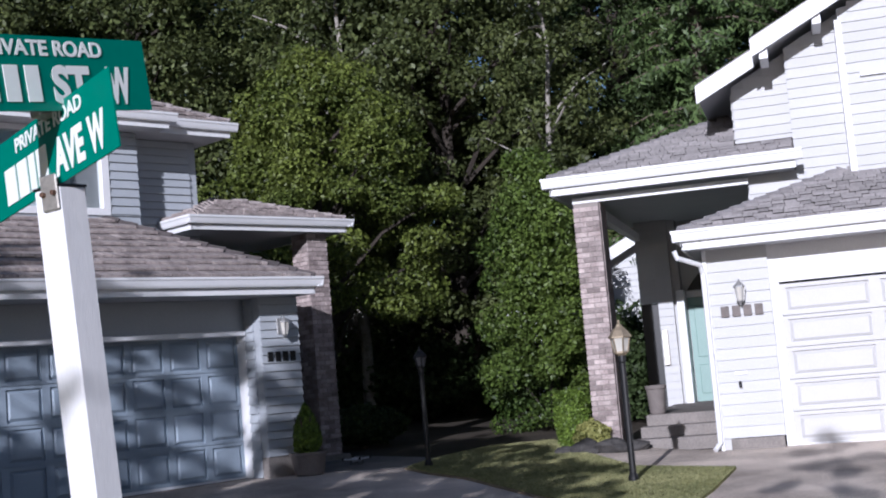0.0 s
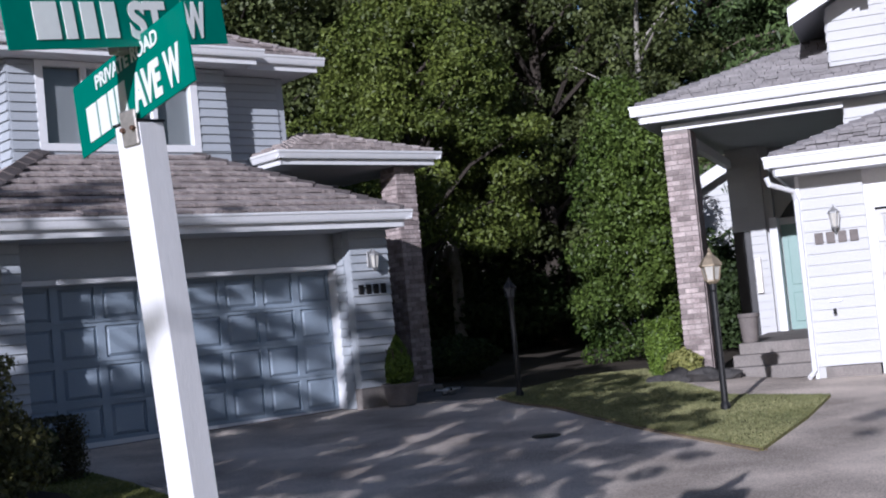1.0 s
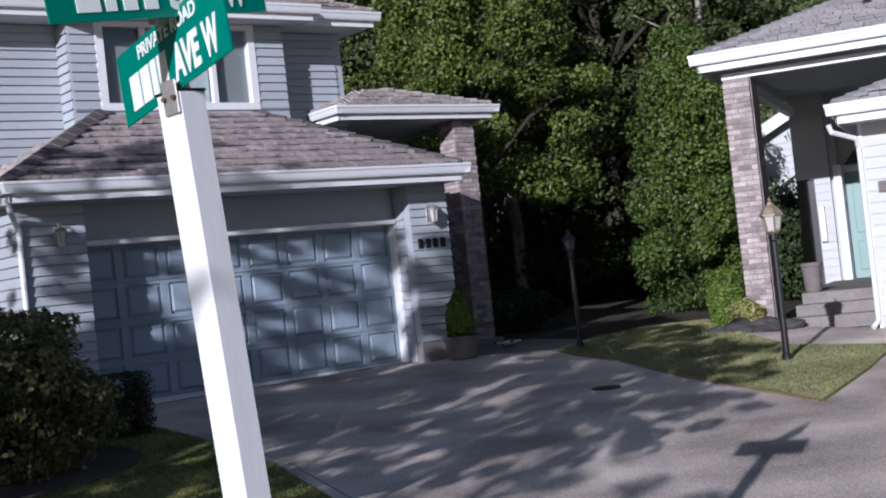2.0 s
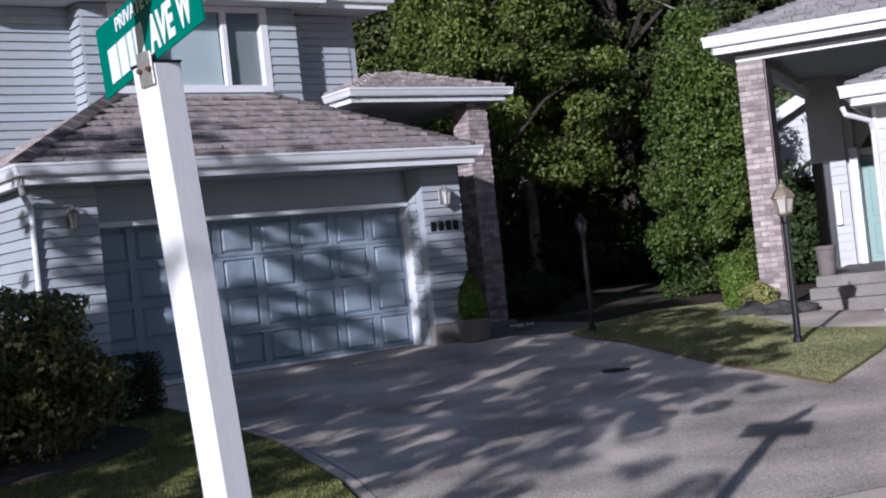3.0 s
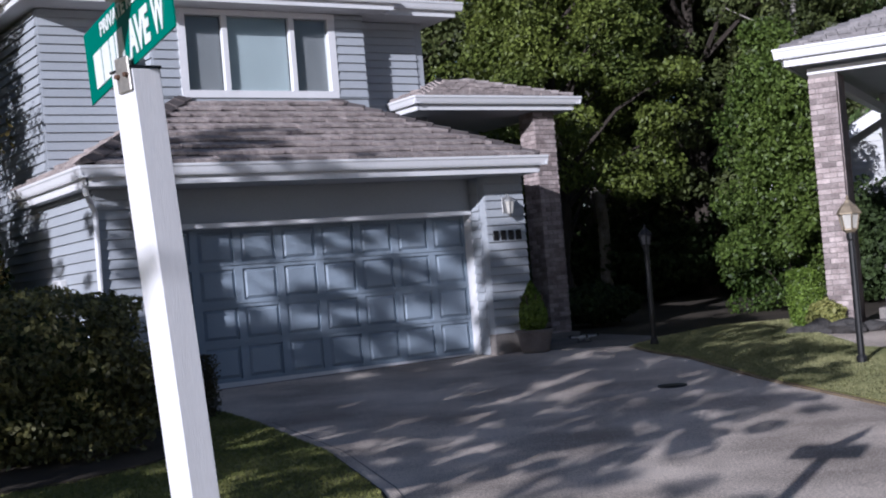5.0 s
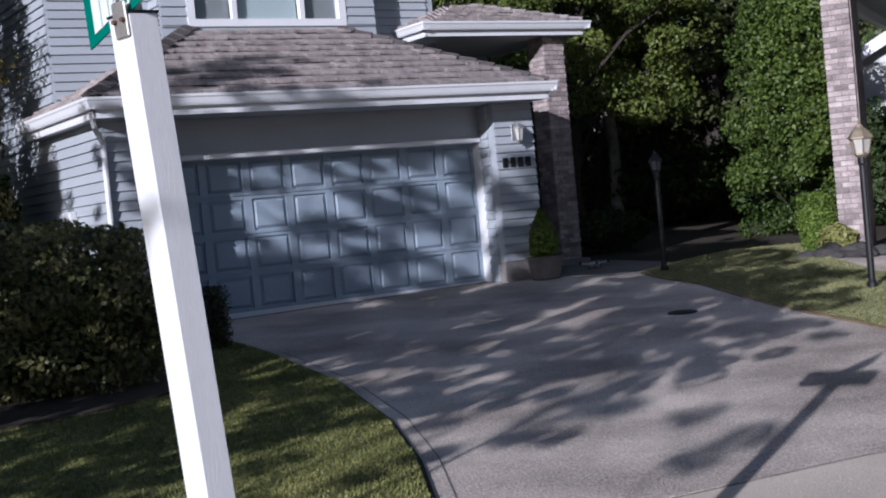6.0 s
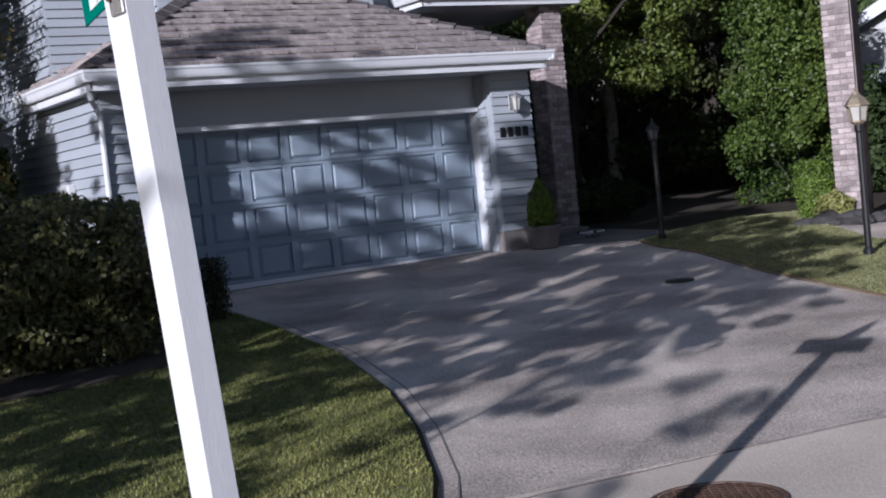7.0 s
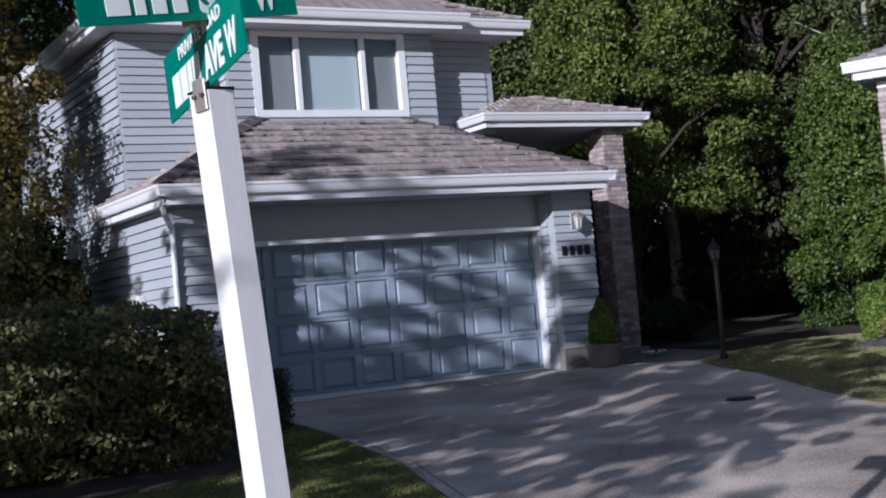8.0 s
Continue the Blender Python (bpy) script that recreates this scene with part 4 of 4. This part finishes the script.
def bush(name, label, x, y, rx, ry, h, seed, leaf, n=9000, size=0.09, z0=0.0, boxy=0.0, category="shrub", ragged=0.12, base=0.0, cone=0.0):
    """A shrub: stems under a leafy shell with an uneven outline."""
    rng = np.random.default_rng(seed)
    t = thing(name, label, category, pose(x, y, gz(x, y) + base))
    stems = bmesh.new()
    for k in range(7):
        a = k * 0.9
        tube(stems, [(0.05 * math.cos(a), 0.05 * math.sin(a), -0.05), (rx * 0.35 * math.cos(a), ry * 0.35 * math.sin(a), h * 0.4), (rx * 0.6 * math.cos(a), ry * 0.6 * math.sin(a), h * 0.75)], [0.03, 0.02, 0.008], 5)
    part("stems", stems, M_BARK, t)
    d = rng.normal(0, 1, (n, 3))
    d /= np.linalg.norm(d, axis=1, keepdims=True)
    s = d.copy()
    if boxy:
        k = np.abs(s).max(1, keepdims=True)
        s = s * (1 - boxy) + s / k * boxy
    wob = np.array([noise.noise(Vector(v) * 2.2 + Vector((seed, 0, 0))) + 0.6 * noise.noise(Vector(v) * 6 + Vector((0, seed, 0))) for v in d])
    rad = (1 + ragged * wob * 2) * rng.uniform(0.72, 1.0, n) ** 0.5
    p = s * rad[:, None] * (rx, ry, h / 2) + (0, 0, h / 2 + z0)
    p[:, :2] *= 1 - cone * np.clip(p[:, 2:] / h, 0, 1)
    p[:, 2] = np.maximum(p[:, 2], 0.02)
    part("foliage", cloud_mesh("foliage", leaf, p, d, size, size * 0.6, rng), leaf, t)
    # Solid core behind the leaves, coloured dark in place of the shrub's inner shade.
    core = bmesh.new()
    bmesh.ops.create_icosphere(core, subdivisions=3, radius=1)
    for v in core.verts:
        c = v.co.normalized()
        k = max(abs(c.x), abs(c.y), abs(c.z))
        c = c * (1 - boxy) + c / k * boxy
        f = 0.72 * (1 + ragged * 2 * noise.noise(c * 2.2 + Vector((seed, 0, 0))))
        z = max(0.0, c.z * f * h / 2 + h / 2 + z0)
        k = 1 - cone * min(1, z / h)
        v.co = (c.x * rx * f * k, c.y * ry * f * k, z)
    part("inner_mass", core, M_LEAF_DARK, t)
    return t


# the wood behind the houses
tree("maple_tree", "maple with sunlit yellow-green leaves between the houses", 6.6, 7.2, 8.5, 3.0, 2.7, 21, M_LEAF_MAPLE, 104, 460, 0.115, clump=0.66, bark=M_BARK_SHADED)
tree("laurel_shrub", "tall dense glossy green laurel beside the porch", 8.0, 1.6, 5.2, 1.15, 0.35, 22, M_LAUREL, 104, 460, 0.095, bark=M_BARK_SHADED, clump=0.52, category="shrub", thick=0.012)
bush("laurel_shrub", "low dark green shrub beside the porch", 9.4, 1.6, 1.3, 1.5, 2.2, 23, M_LEAF_DARK, 12000, 0.12, ragged=0.25)
WOOD = [("maple_tree", "broad green maple in the wood", 12.5, 9.5, 15, 4.4, 1.5, 31, M_LEAF, None), ("birch_tree", "birch with pale trunk and small green leaves", 10.5, 11.5, 15, 3.4, 2.5, 32, M_LEAF, M_BIRCH),
        ("alder_tree", "tall alder with dark green leaves", 5.5, 14.0, 14, 4.2, 1.0, 33, M_LEAF, None), ("alder_tree", "tall alder with dark green leaves", 21.0, 7.8, 15, 4.2, 1.0, 34, M_LEAF_DARK, None),
        ("birch_tree", "birch with pale trunk and small green leaves", 14.0, 13.0, 16, 3.8, 1.5, 35, M_LEAF, M_BIRCH), ("alder_tree", "tall dark alder deep in the wood", 19.0, 9.0, 17, 5.0, 1.0, 36, M_LEAF_DARK, None),
        ("maple_tree", "green maple behind the grey house", 1.0, 14.5, 13.5, 4.4, 1.0, 37, M_LEAF, None), ("alder_tree", "tall dark alder behind the grey house", -4.5, 16.0, 14, 4.4, 1.0, 38, M_LEAF, None),
        ("alder_tree", "tall dark alder behind the white house", 21.0, 1.5, 17, 4.6, 1.0, 39, M_LEAF_DARK, None), ("alder_tree", "tall dark alder behind the white house", 25.0, -4.0, 16, 4.6, 1.0, 40, M_LEAF_DARK, None),
        ("alder_tree", "tall alder deep in the wood", 9.5, 17.5, 17, 4.6, 1.0, 41, M_LEAF_DARK, None), ("maple_tree", "maple with turning gold and green leaves", -8.35, 1.7, 7.3, 1.75, 0.4, 42, M_LEAF_GOLD, None),
        ("alder_tree", "dark leafy tree beyond the side of the grey house", -11.0, 6.5, 11, 3.4, 0.3, 43, M_LEAF_DARK, None), ("alder_tree", "dark leafy tree beyond the side of the grey house", -8.5, 13.0, 13, 3.6, 0.3, 44, M_LEAF_DARK, None), ("alder_tree", "dark leafy tree beyond the side of the grey house", -15.5, 9.0, 12, 4.0, 0.3, 45, M_LEAF_DARK, None), ("alder_tree", "dense dark tree deep in the wood", 3.0, 20.0, 17, 5.0, 0.5, 46, M_LEAF_DARK, None), ("alder_tree", "dense dark tree deep in the wood", 15.0, 19.0, 20, 5.5, 0.5, 47, M_LEAF_DARK, None), ("alder_tree", "dense dark tree deep in the wood", 22.0, 14.0, 20, 5.5, 0.5, 48, M_LEAF_DARK, None), ("alder_tree", "dense dark tree deep in the wood", 27.0, 6.0, 20, 5.5, 0.5, 49, M_LEAF_DARK, None)]
for nm, lb, x, y, h, r, low, sd, lf, bk in WOOD:
    gold = lf is M_LEAF_GOLD
    tree(nm, lb, x, y, h, r, low, sd, lf, 130 if not gold else 110, 330, 0.165 if not gold else 0.1, bark=bk or M_BARK_SHADED, thick=0.02 if not gold else 0.01, clump=0.95 if not gold else 0.55)
tree("birch_tree", "slender birch with a pale trunk and thin crown", 9.3, 9.6, 15.5, 1.9, 6.0, 53, M_LEAF, 46, 200, 0.14, bark=M_BIRCH, clump=0.55, thick=0.011)
tree("birch_tree", "slender birch with a pale trunk and thin crown", 11.8, 4.9, 13.0, 1.8, 4.5, 54, M_LEAF, 46, 200, 0.14, bark=M_BIRCH, clump=0.55, thick=0.011)
for x, y, h, sd in ((8.0, 25.0, 21, 55), (19.0, 21.5, 22, 56), (28.5, 13.0, 22, 57), (-6.0, 22.0, 19, 58), (13.0, 26.0, 24, 59), (1.0, 25.0, 21, 60), (25.0, 20.0, 25, 61), (32.0, 6.0, 24, 62)):
    tree("alder_tree", "dense dark tree deep in the wood", x, y, h, 6.0, 0.5, sd, M_LEAF, 150, 150, 0.36, bark=M_BARK_SHADED, clump=1.3)
conifer("fir_tree", "tall fir with drooping green boughs behind the white house", 15.0, 2.7, 16, 3.4, 51)
conifer("fir_tree", "tall fir with drooping green boughs in the wood", 23.0, 5.0, 20, 3.8, 52)
# Added shrubs in the darkest leaf colour, filling in for the wood's deep shade.
for i, (x, y, r, h) in enumerate(((11.3, 10.4, 2.2, 2.0), (16.0, 15.0, 3.0, 3.4), (5.0, 9.5, 2.4, 2.6), (14.5, 8.0, 2.6, 3.0), (1.5, 10.8, 2.4, 3.0))):
    bush("undergrowth_shrub", "dark shrub added to fill the deep shade in the wood", x, y, r, r, h, 60 + i, M_LEAF_DARK, 5000, 0.2, ragged=0.2)
# trees beside the lane, whose shade dapples the driveway
def lane_tree(u, along, low, height, radius, count, seed, clump=0.19, per=56):
    """A lane-side tree by its offset across the sun's way and its distance towards the sun."""
    x, y = along * 0.829 - u * 0.559, along * 0.559 + u * 0.829
    tree("street_tree", "open-crowned leafy tree beside the lane", x, y, height, radius, low, seed, M_LEAF, count, per, 0.11, clump=clump, thick=0.006, flat=0.55)


for row in ((1.6, -18.5, 4.6, 8.4, 1.4, 85, 71), (1.7, -20.5, 4.85, 6.0, 1.5, 130, 73), (1.5, -19.5, 1.9, 3.7, 1.7, 130, 92), (-1.0, -18.5, 2.3, 5.7, 1.3, 170, 74), (0.2, -21.0, 6.1, 8.7, 1.3, 66, 76),
            (-2.9, -18.5, 2.5, 5.9, 1.6, 150, 79), (-5.0, -18.5, 3.2, 5.6, 1.4, 150, 80, 0.17), (-4.2, -20.5, 3.1, 6.5, 1.5, 105, 75, 0.17), (-8.4, -23.0, 5.6, 7.2, 0.8, 18, 82),
            (-2.3, -19.0, 5.3, 7.8, 1.3, 150, 83), (-0.9, -22.0, 6.8, 8.7, 0.8, 50, 84), (-3.7, -19.5, 5.2, 6.9, 1.0, 62, 85), (-1.7, -22.5, 4.5, 6.6, 1.7, 100, 86),
            (-0.8, -17.0, 1.5, 2.9, 1.7, 80, 87), (-2.6, -17.0, 1.4, 2.4, 1.2, 40, 88), (-1.1, -20.0, 5.1, 6.6, 0.9, 90, 90), (0.3, -20.0, 5.0, 5.9, 1.1, 80, 91), (4.7, -20.0, 4.3, 7.3, 1.25, 250, 93), (-1.7, -20.5, 6.6, 8.4, 0.9, 95, 94)):
    lane_tree(*row)
lane_tree(-6.5, -25.0, 2.8, 5.0, 0.6, 8, 72, 0.23)
tree("street_tree", "open-crowned leafy tree beside the lane", -21.0, -19.6, 9.0, 1.6, 1.0, 78, M_LEAF, 26, 70, 0.15, clump=0.29, thick=0.009, flat=0.55)

# shrubs by the houses
bush("rhododendron_shrub", "large rounded dark green shrub on the shaded lawn", -8.35, -4.3, 1.95, 1.4, 1.62, 81, M_LEAF_OLIVE, 42000, 0.075, ragged=0.12, boxy=0.55)
# Added shrub that keeps sun off the side wall and darkens the area beside it.
bush("side_shrub", "tall dark shrub added to shade the side of the grey house", -7.3, 1.75, 0.75, 0.9, 2.7, 87, M_LEAF_DARK, 9000, 0.13, ragged=0.25)
bush("box_hedge", "low square-clipped dark brown hedge by the garage", -6.3, -3.15, 1.0, 0.4, 0.72, 82, M_HEDGE, 22000, 0.036, boxy=0.97, category="hedge", ragged=0.01)
bush("clipped_shrub", "small bright green clipped shrub by the brick pillar", 3.78, -3.12, 0.23, 0.23, 0.92, 83, M_BRIGHT, 7000, 0.05, boxy=0.55, ragged=0.05)
bush("grass_clump", "small dry straw-green grass clump by the pillar", 3.72, -3.55, 0.26, 0.26, 0.42, 84, M_BLADE, 1500, 0.08, ragged=0.15, base=0.02)
bush("ground_shrub", "low dark shrub in the shade beyond the porch", 4.6, 3.4, 0.9, 0.7, 0.75, 85, M_LEAF_DARK, 4000, 0.1)


def rock(x, y, r, seed, label, z=0.0):
    bm = bmesh.new()
    bmesh.ops.create_icosphere(bm, subdivisions=3, radius=1)
    for v in bm.verts:
        f = 1 + 0.35 * noise.noise(v.co * 1.3 + Vector((seed, 0, 0))) + 0.1 * noise.noise(v.co * 5)
        v.co = (v.co.x * r * 1.3 * f, v.co.y * r * f, v.co.z * r * 0.62 * f)
    ob = part("rock", bm, M_ROCK, m=pose(x, y, gz(x, y) + r * 0.3 + z, 0, 0, seed * 40))
    tagged(ob, label, "rock", group="rocks by the pillar")


for i, (x, y, r) in enumerate(((3.45, -3.7, 0.22), (3.62, -4.05, 0.24), (3.9, -4.25, 0.16), (3.25, -3.45, 0.13))):
    rock(x, y, r, i + 1, "dark rough rock edging the planting bed")


def pot(m, r, h, label):
    t = thing("planter_pot", label, "pot", m)
    part("pot", lathe(bmesh.new(), [(r * 0.72, 0), (r * 0.8, 0.02), (r * 0.98, h * 0.86), (r * 1.08, h * 0.88), (r * 1.08, h), (r * 0.95, h), (r * 0.92, h - 0.05)], 24), M_POT, t)
    part("soil", lathe(bmesh.new(), [(r * 0.9, h - 0.07), (r * 0.9, h - 0.045)], 24), M_SOIL, t)
    return t


pot(pose(0.47, -0.9, gz(0.47, -0.9)), 0.27, 0.34, "round grey-brown planter pot by the garage")
bush("pot_conifer", "small cone-shaped bright green conifer in the pot", 0.47, -0.9, 0.29, 0.29, 0.76, 86, M_BRIGHT, 5000, 0.06, ragged=0.08, base=0.29, cone=0.75)
pot(MW @ Matrix.Translation((-2.02, 1.95, 0.48)), 0.15, 0.44, "tall grey planter pot on the entry steps")


def lantern_post(x, y, top, k, label, glass, metal):
    """A round post with a six-sided lantern; top is its full height, k the lantern's size."""
    t = thing("lamp_post", label, "lamp post", pose(x, y, gz(x, y) + 0.02), group="garden lamp posts")

    def sized(profile):
        return [(r * k, top - d * k) for r, d in profile]

    low = top - 0.44 * k
    part("post", lathe(bmesh.new(), [(0.06, -0.05), (0.06, 0.06), (0.04, 0.1), (0.038, low - 0.1), (0.046, low - 0.08), (0.046, low)], 12), M_BLACK, t)
    part("lantern_base", lathe(bmesh.new(), sized([(0.045, 0.46), (0.09, 0.42), (0.09, 0.4)]), 6), metal, t)
    part("glass", lathe(bmesh.new(), sized([(0.085, 0.4), (0.12, 0.23)]), 6), glass, t)
    cage = bmesh.new()
    for i in range(6):
        a = 2 * math.pi * i / 6
        tube(cage, [(r * k * math.cos(a), r * k * math.sin(a), top - d * k) for r, d in ((0.088, 0.41), (0.124, 0.22))], 0.009, 4)
    part("cage", cage, metal, t)
    part("roof_cap", lathe(bmesh.new(), sized([(0.15, 0.23), (0.15, 0.215), (0.1, 0.14), (0.045, 0.09), (0.03, 0.06)]), 6), metal, t)
    part("finial", lathe(bmesh.new(), sized([(0.012, 0.06), (0.022, 0.035), (0.006, 0.0)]), 8), metal, t)


lantern_post(0.88, -6.92, 1.86, 0.92, "black lamp post with a weathered brass lantern on the lawn", M_FROST, M_BRASS)
# Same lantern in near-black tones, which put the shade on it into the colour.
lantern_post(1.5, -2.42, 1.73, 0.72, "black lamp post with a lantern darkened for shade at the lawn edge", M_UNLIT, M_BLACK)

# ---- street sign ----
def letters(text, size, parent, m, name="lettering", width=None, bold=0.005):
    cu = bpy.data.curves.new("text", "FONT")
    cu.body, cu.size, cu.extrude, cu.align_x, cu.offset = text, size, 0.0008, "CENTER", bold
    ob = bpy.data.objects.new("text", cu)
    scene.collection.objects.link(ob)
    bpy.context.view_layer.update()
    me = bpy.data.meshes.new_from_object(ob.evaluated_get(bpy.context.evaluated_depsgraph_get()))
    bpy.data.objects.remove(ob)
    bpy.data.curves.remove(cu)
    me.materials.clear()
    me.materials.append(M_LETTER)
    if width:
        xs = [v.co.x for v in me.vertices]
        f, c = width / (max(xs) - min(xs)), (max(xs) + min(xs)) / 2
        for v in me.vertices:
            v.co.x = (v.co.x - c) * f
    return part(name, me, M_LETTER, parent, m=m)


def sign_blade(stand, m, length, height, bars, tail, label):
    """A green name plate that lies in its xz plane and faces -y; m sets its middle."""
    s = part("sign_plate", boxed(-length / 2, -0.0015, -height / 2, length / 2, 0.0015, height / 2), M_SIGN, stand, label, m)
    part("plate_back", boxed(-length / 2, 0.0017, -height / 2, length / 2, 0.003, height / 2), M_SIGN, s)
    for ry in (0, 180):
        face = pose(0, 0, 0, 0, 0, ry) @ Matrix.Translation((0, -0.0035, 0)) @ pose(0, 0, 0, 90)
        letters("PRIVATE ROAD", 0.05, s, face @ Matrix.Translation((0.0, height * 0.24, 0)), width=length * 0.56, bold=0.0012)
        bm = bmesh.new()
        for a, b in bars:
            box(bm, a, -0.0045, -height * 0.38, b, -0.002, height * 0.1)
        part("bar", bm, M_LETTER, s, m=pose(0, 0, 0, 0, 0, ry))
        for txt, c, w in tail:
            letters(txt, 0.118, s, face @ Matrix.Translation((c, -height * 0.38, 0)), width=w)
    return s


BASE, TOP = Vector((-9.01, -14.505, gz(-9.04, -14.49) - 0.05)), Vector((-9.139, -14.46, 2.093))
LEAN = (TOP - BASE).normalized()
HEIGHT = (TOP - BASE).length
MS = Matrix.Translation(BASE) @ Vector((0, 0, 1)).rotation_difference(LEAN).to_matrix().to_4x4() @ pose(0, 0, 0, 0, 0, 19)


def plate_at(x, y, z, heading, tilt):
    """A plate's pose under the post, from its middle, the heading of its length and its tilt."""
    a = radians(heading)
    r, u = Vector((math.sin(a), math.cos(a), 0)), Vector((0, 0, 1))
    e, v = r * math.cos(tilt) + u * math.sin(tilt), u * math.cos(tilt) - r * math.sin(tilt)
    m = Matrix((e, v.cross(e), v)).transposed().to_4x4()
    m.translation = (x, y, z)
    return MS.inverted() @ m


sign = thing("street_sign", "leaning white square wooden post with two green street name plates", "street sign", MS)
part("post", boxed(-0.042, -0.042, -0.3, 0.042, 0.042, HEIGHT, bevel=0.004), M_POST, sign)
part("bracket", boxed(-0.05, -0.042, HEIGHT - 0.055, -0.043, 0.012, HEIGHT + 0.03, bevel=0.003), M_GALV, sign, "rusted steel bracket")
part("bracket", boxed(-0.03, -0.02, HEIGHT + 0.006, 0.02, 0.02, HEIGHT + 0.03, bevel=0.004), M_GALV, sign)
part("cap", boxed(-0.044, -0.042, HEIGHT + 0.0005, 0.046, 0.044, HEIGHT + 0.006), M_BLACK, sign, "thin dark metal cap")
part("cap_lip", boxed(0.0425, -0.036, HEIGHT - 0.02, 0.0455, 0.038, HEIGHT + 0.0005), M_BLACK, sign)
for y in (-0.035, 0.0):
    part("bolt", lathe(bmesh.new(), [(0.006, 0), (0.006, 0.01)], 8), M_RUST, sign, m=pose(-0.05, y, HEIGHT - 0.015, 0, -90, 0))
sign_blade(sign, plate_at(-9.154, -14.459, 2.19, 175.4, 0.141), 0.593, 0.188, ((-0.235, -0.18), (-0.17, -0.12), (-0.11, -0.08), (-0.07, -0.02)), (("AVE", 0.085, 0.14), ("W", 0.215, 0.075)), "green plate facing the lane")
part("clamp", boxed(-0.05, -0.018, HEIGHT + 0.17, 0.045, 0.018, HEIGHT + 0.205, bevel=0.004), M_GALV, sign, "steel cross clamp")
sign_blade(sign, plate_at(-9.197, -14.544, 2.349, 72.8, 0.133), 0.652, 0.175, ((-0.25, -0.185), (-0.17, -0.14), (-0.12, -0.08), (-0.06, -0.02)), (("ST", 0.075, 0.115), ("W", 0.225, 0.075)), "green plate facing along the lane")

# ---- small things on the ground ----
def manhole(x, y):
    t = thing("manhole_cover", "round rust-brown cast iron manhole cover in the road", "manhole cover", pose(x, y, gz(x, y) - 0.003))
    part("frame_ring", lathe(bmesh.new(), [(0.335, -0.02), (0.335, 0.008), (0.325, 0.012), (0.312, 0.012), (0.31, -0.01)], 40), M_RUST, t)
    part("cover", lathe(bmesh.new(), [(0.305, -0.02), (0.305, 0.006), (0.3, 0.009)], 40), M_RUST, t)
    bm = bmesh.new()
    for i in range(-6, 7):
        for j in range(-7, 8):
            px, py = i * 0.05 + (j % 2) * 0.025, j * 0.043
            if math.hypot(px, py) < 0.27:
                box(bm, px - 0.016, py - 0.013, 0.009, px + 0.016, py + 0.013, 0.017)
    part("studs", bm, M_RUST, t)


manhole(-6.08, -12.66)
cover = thing("utility_cover", "small dark oval utility cover in the driveway", "utility cover", pose(-1.15, -6.15, gz(-1.15, -6.15)))
part("lid", lathe(bmesh.new(), [(0.16, -0.02), (0.16, 0.012), (0.15, 0.018)], 20), M_BLACK, cover)

def drone(x, y):
    t = thing("drone", "small pale four-rotor drone resting on the walk", "drone", pose(x, y, gz(x, y) + 0.005, 0, 0, 25))
    part("body", boxed(-0.11, -0.05, 0.05, 0.11, 0.05, 0.11, bevel=0.02), M_PLASTIC, t)
    for sx in (-1, 1):
        for sy in (-1, 1):
            part("arm", tube(bmesh.new(), [(0.06 * sx, 0.03 * sy, 0.08), (0.17 * sx, 0.15 * sy, 0.095)], 0.012, 6), M_PLASTIC, t)
            part("motor", lathe(bmesh.new(), [(0.018, 0.08), (0.018, 0.12)], 10, (0.17 * sx, 0.15 * sy, 0)), M_BLACK, t)
            part("rotor", boxed(0.17 * sx - 0.11, 0.15 * sy - 0.008, 0.121, 0.17 * sx + 0.11, 0.15 * sy + 0.008, 0.124), M_BLACK, t)
    for sy in (-1, 1):
        part("skid", tube(bmesh.new(), [(-0.08, 0.05 * sy, 0.06), (-0.09, 0.07 * sy, 0.008), (0.09, 0.07 * sy, 0.008), (0.08, 0.05 * sy, 0.06)], 0.006, 6), M_BLACK, t)


drone(1.72, -0.35)
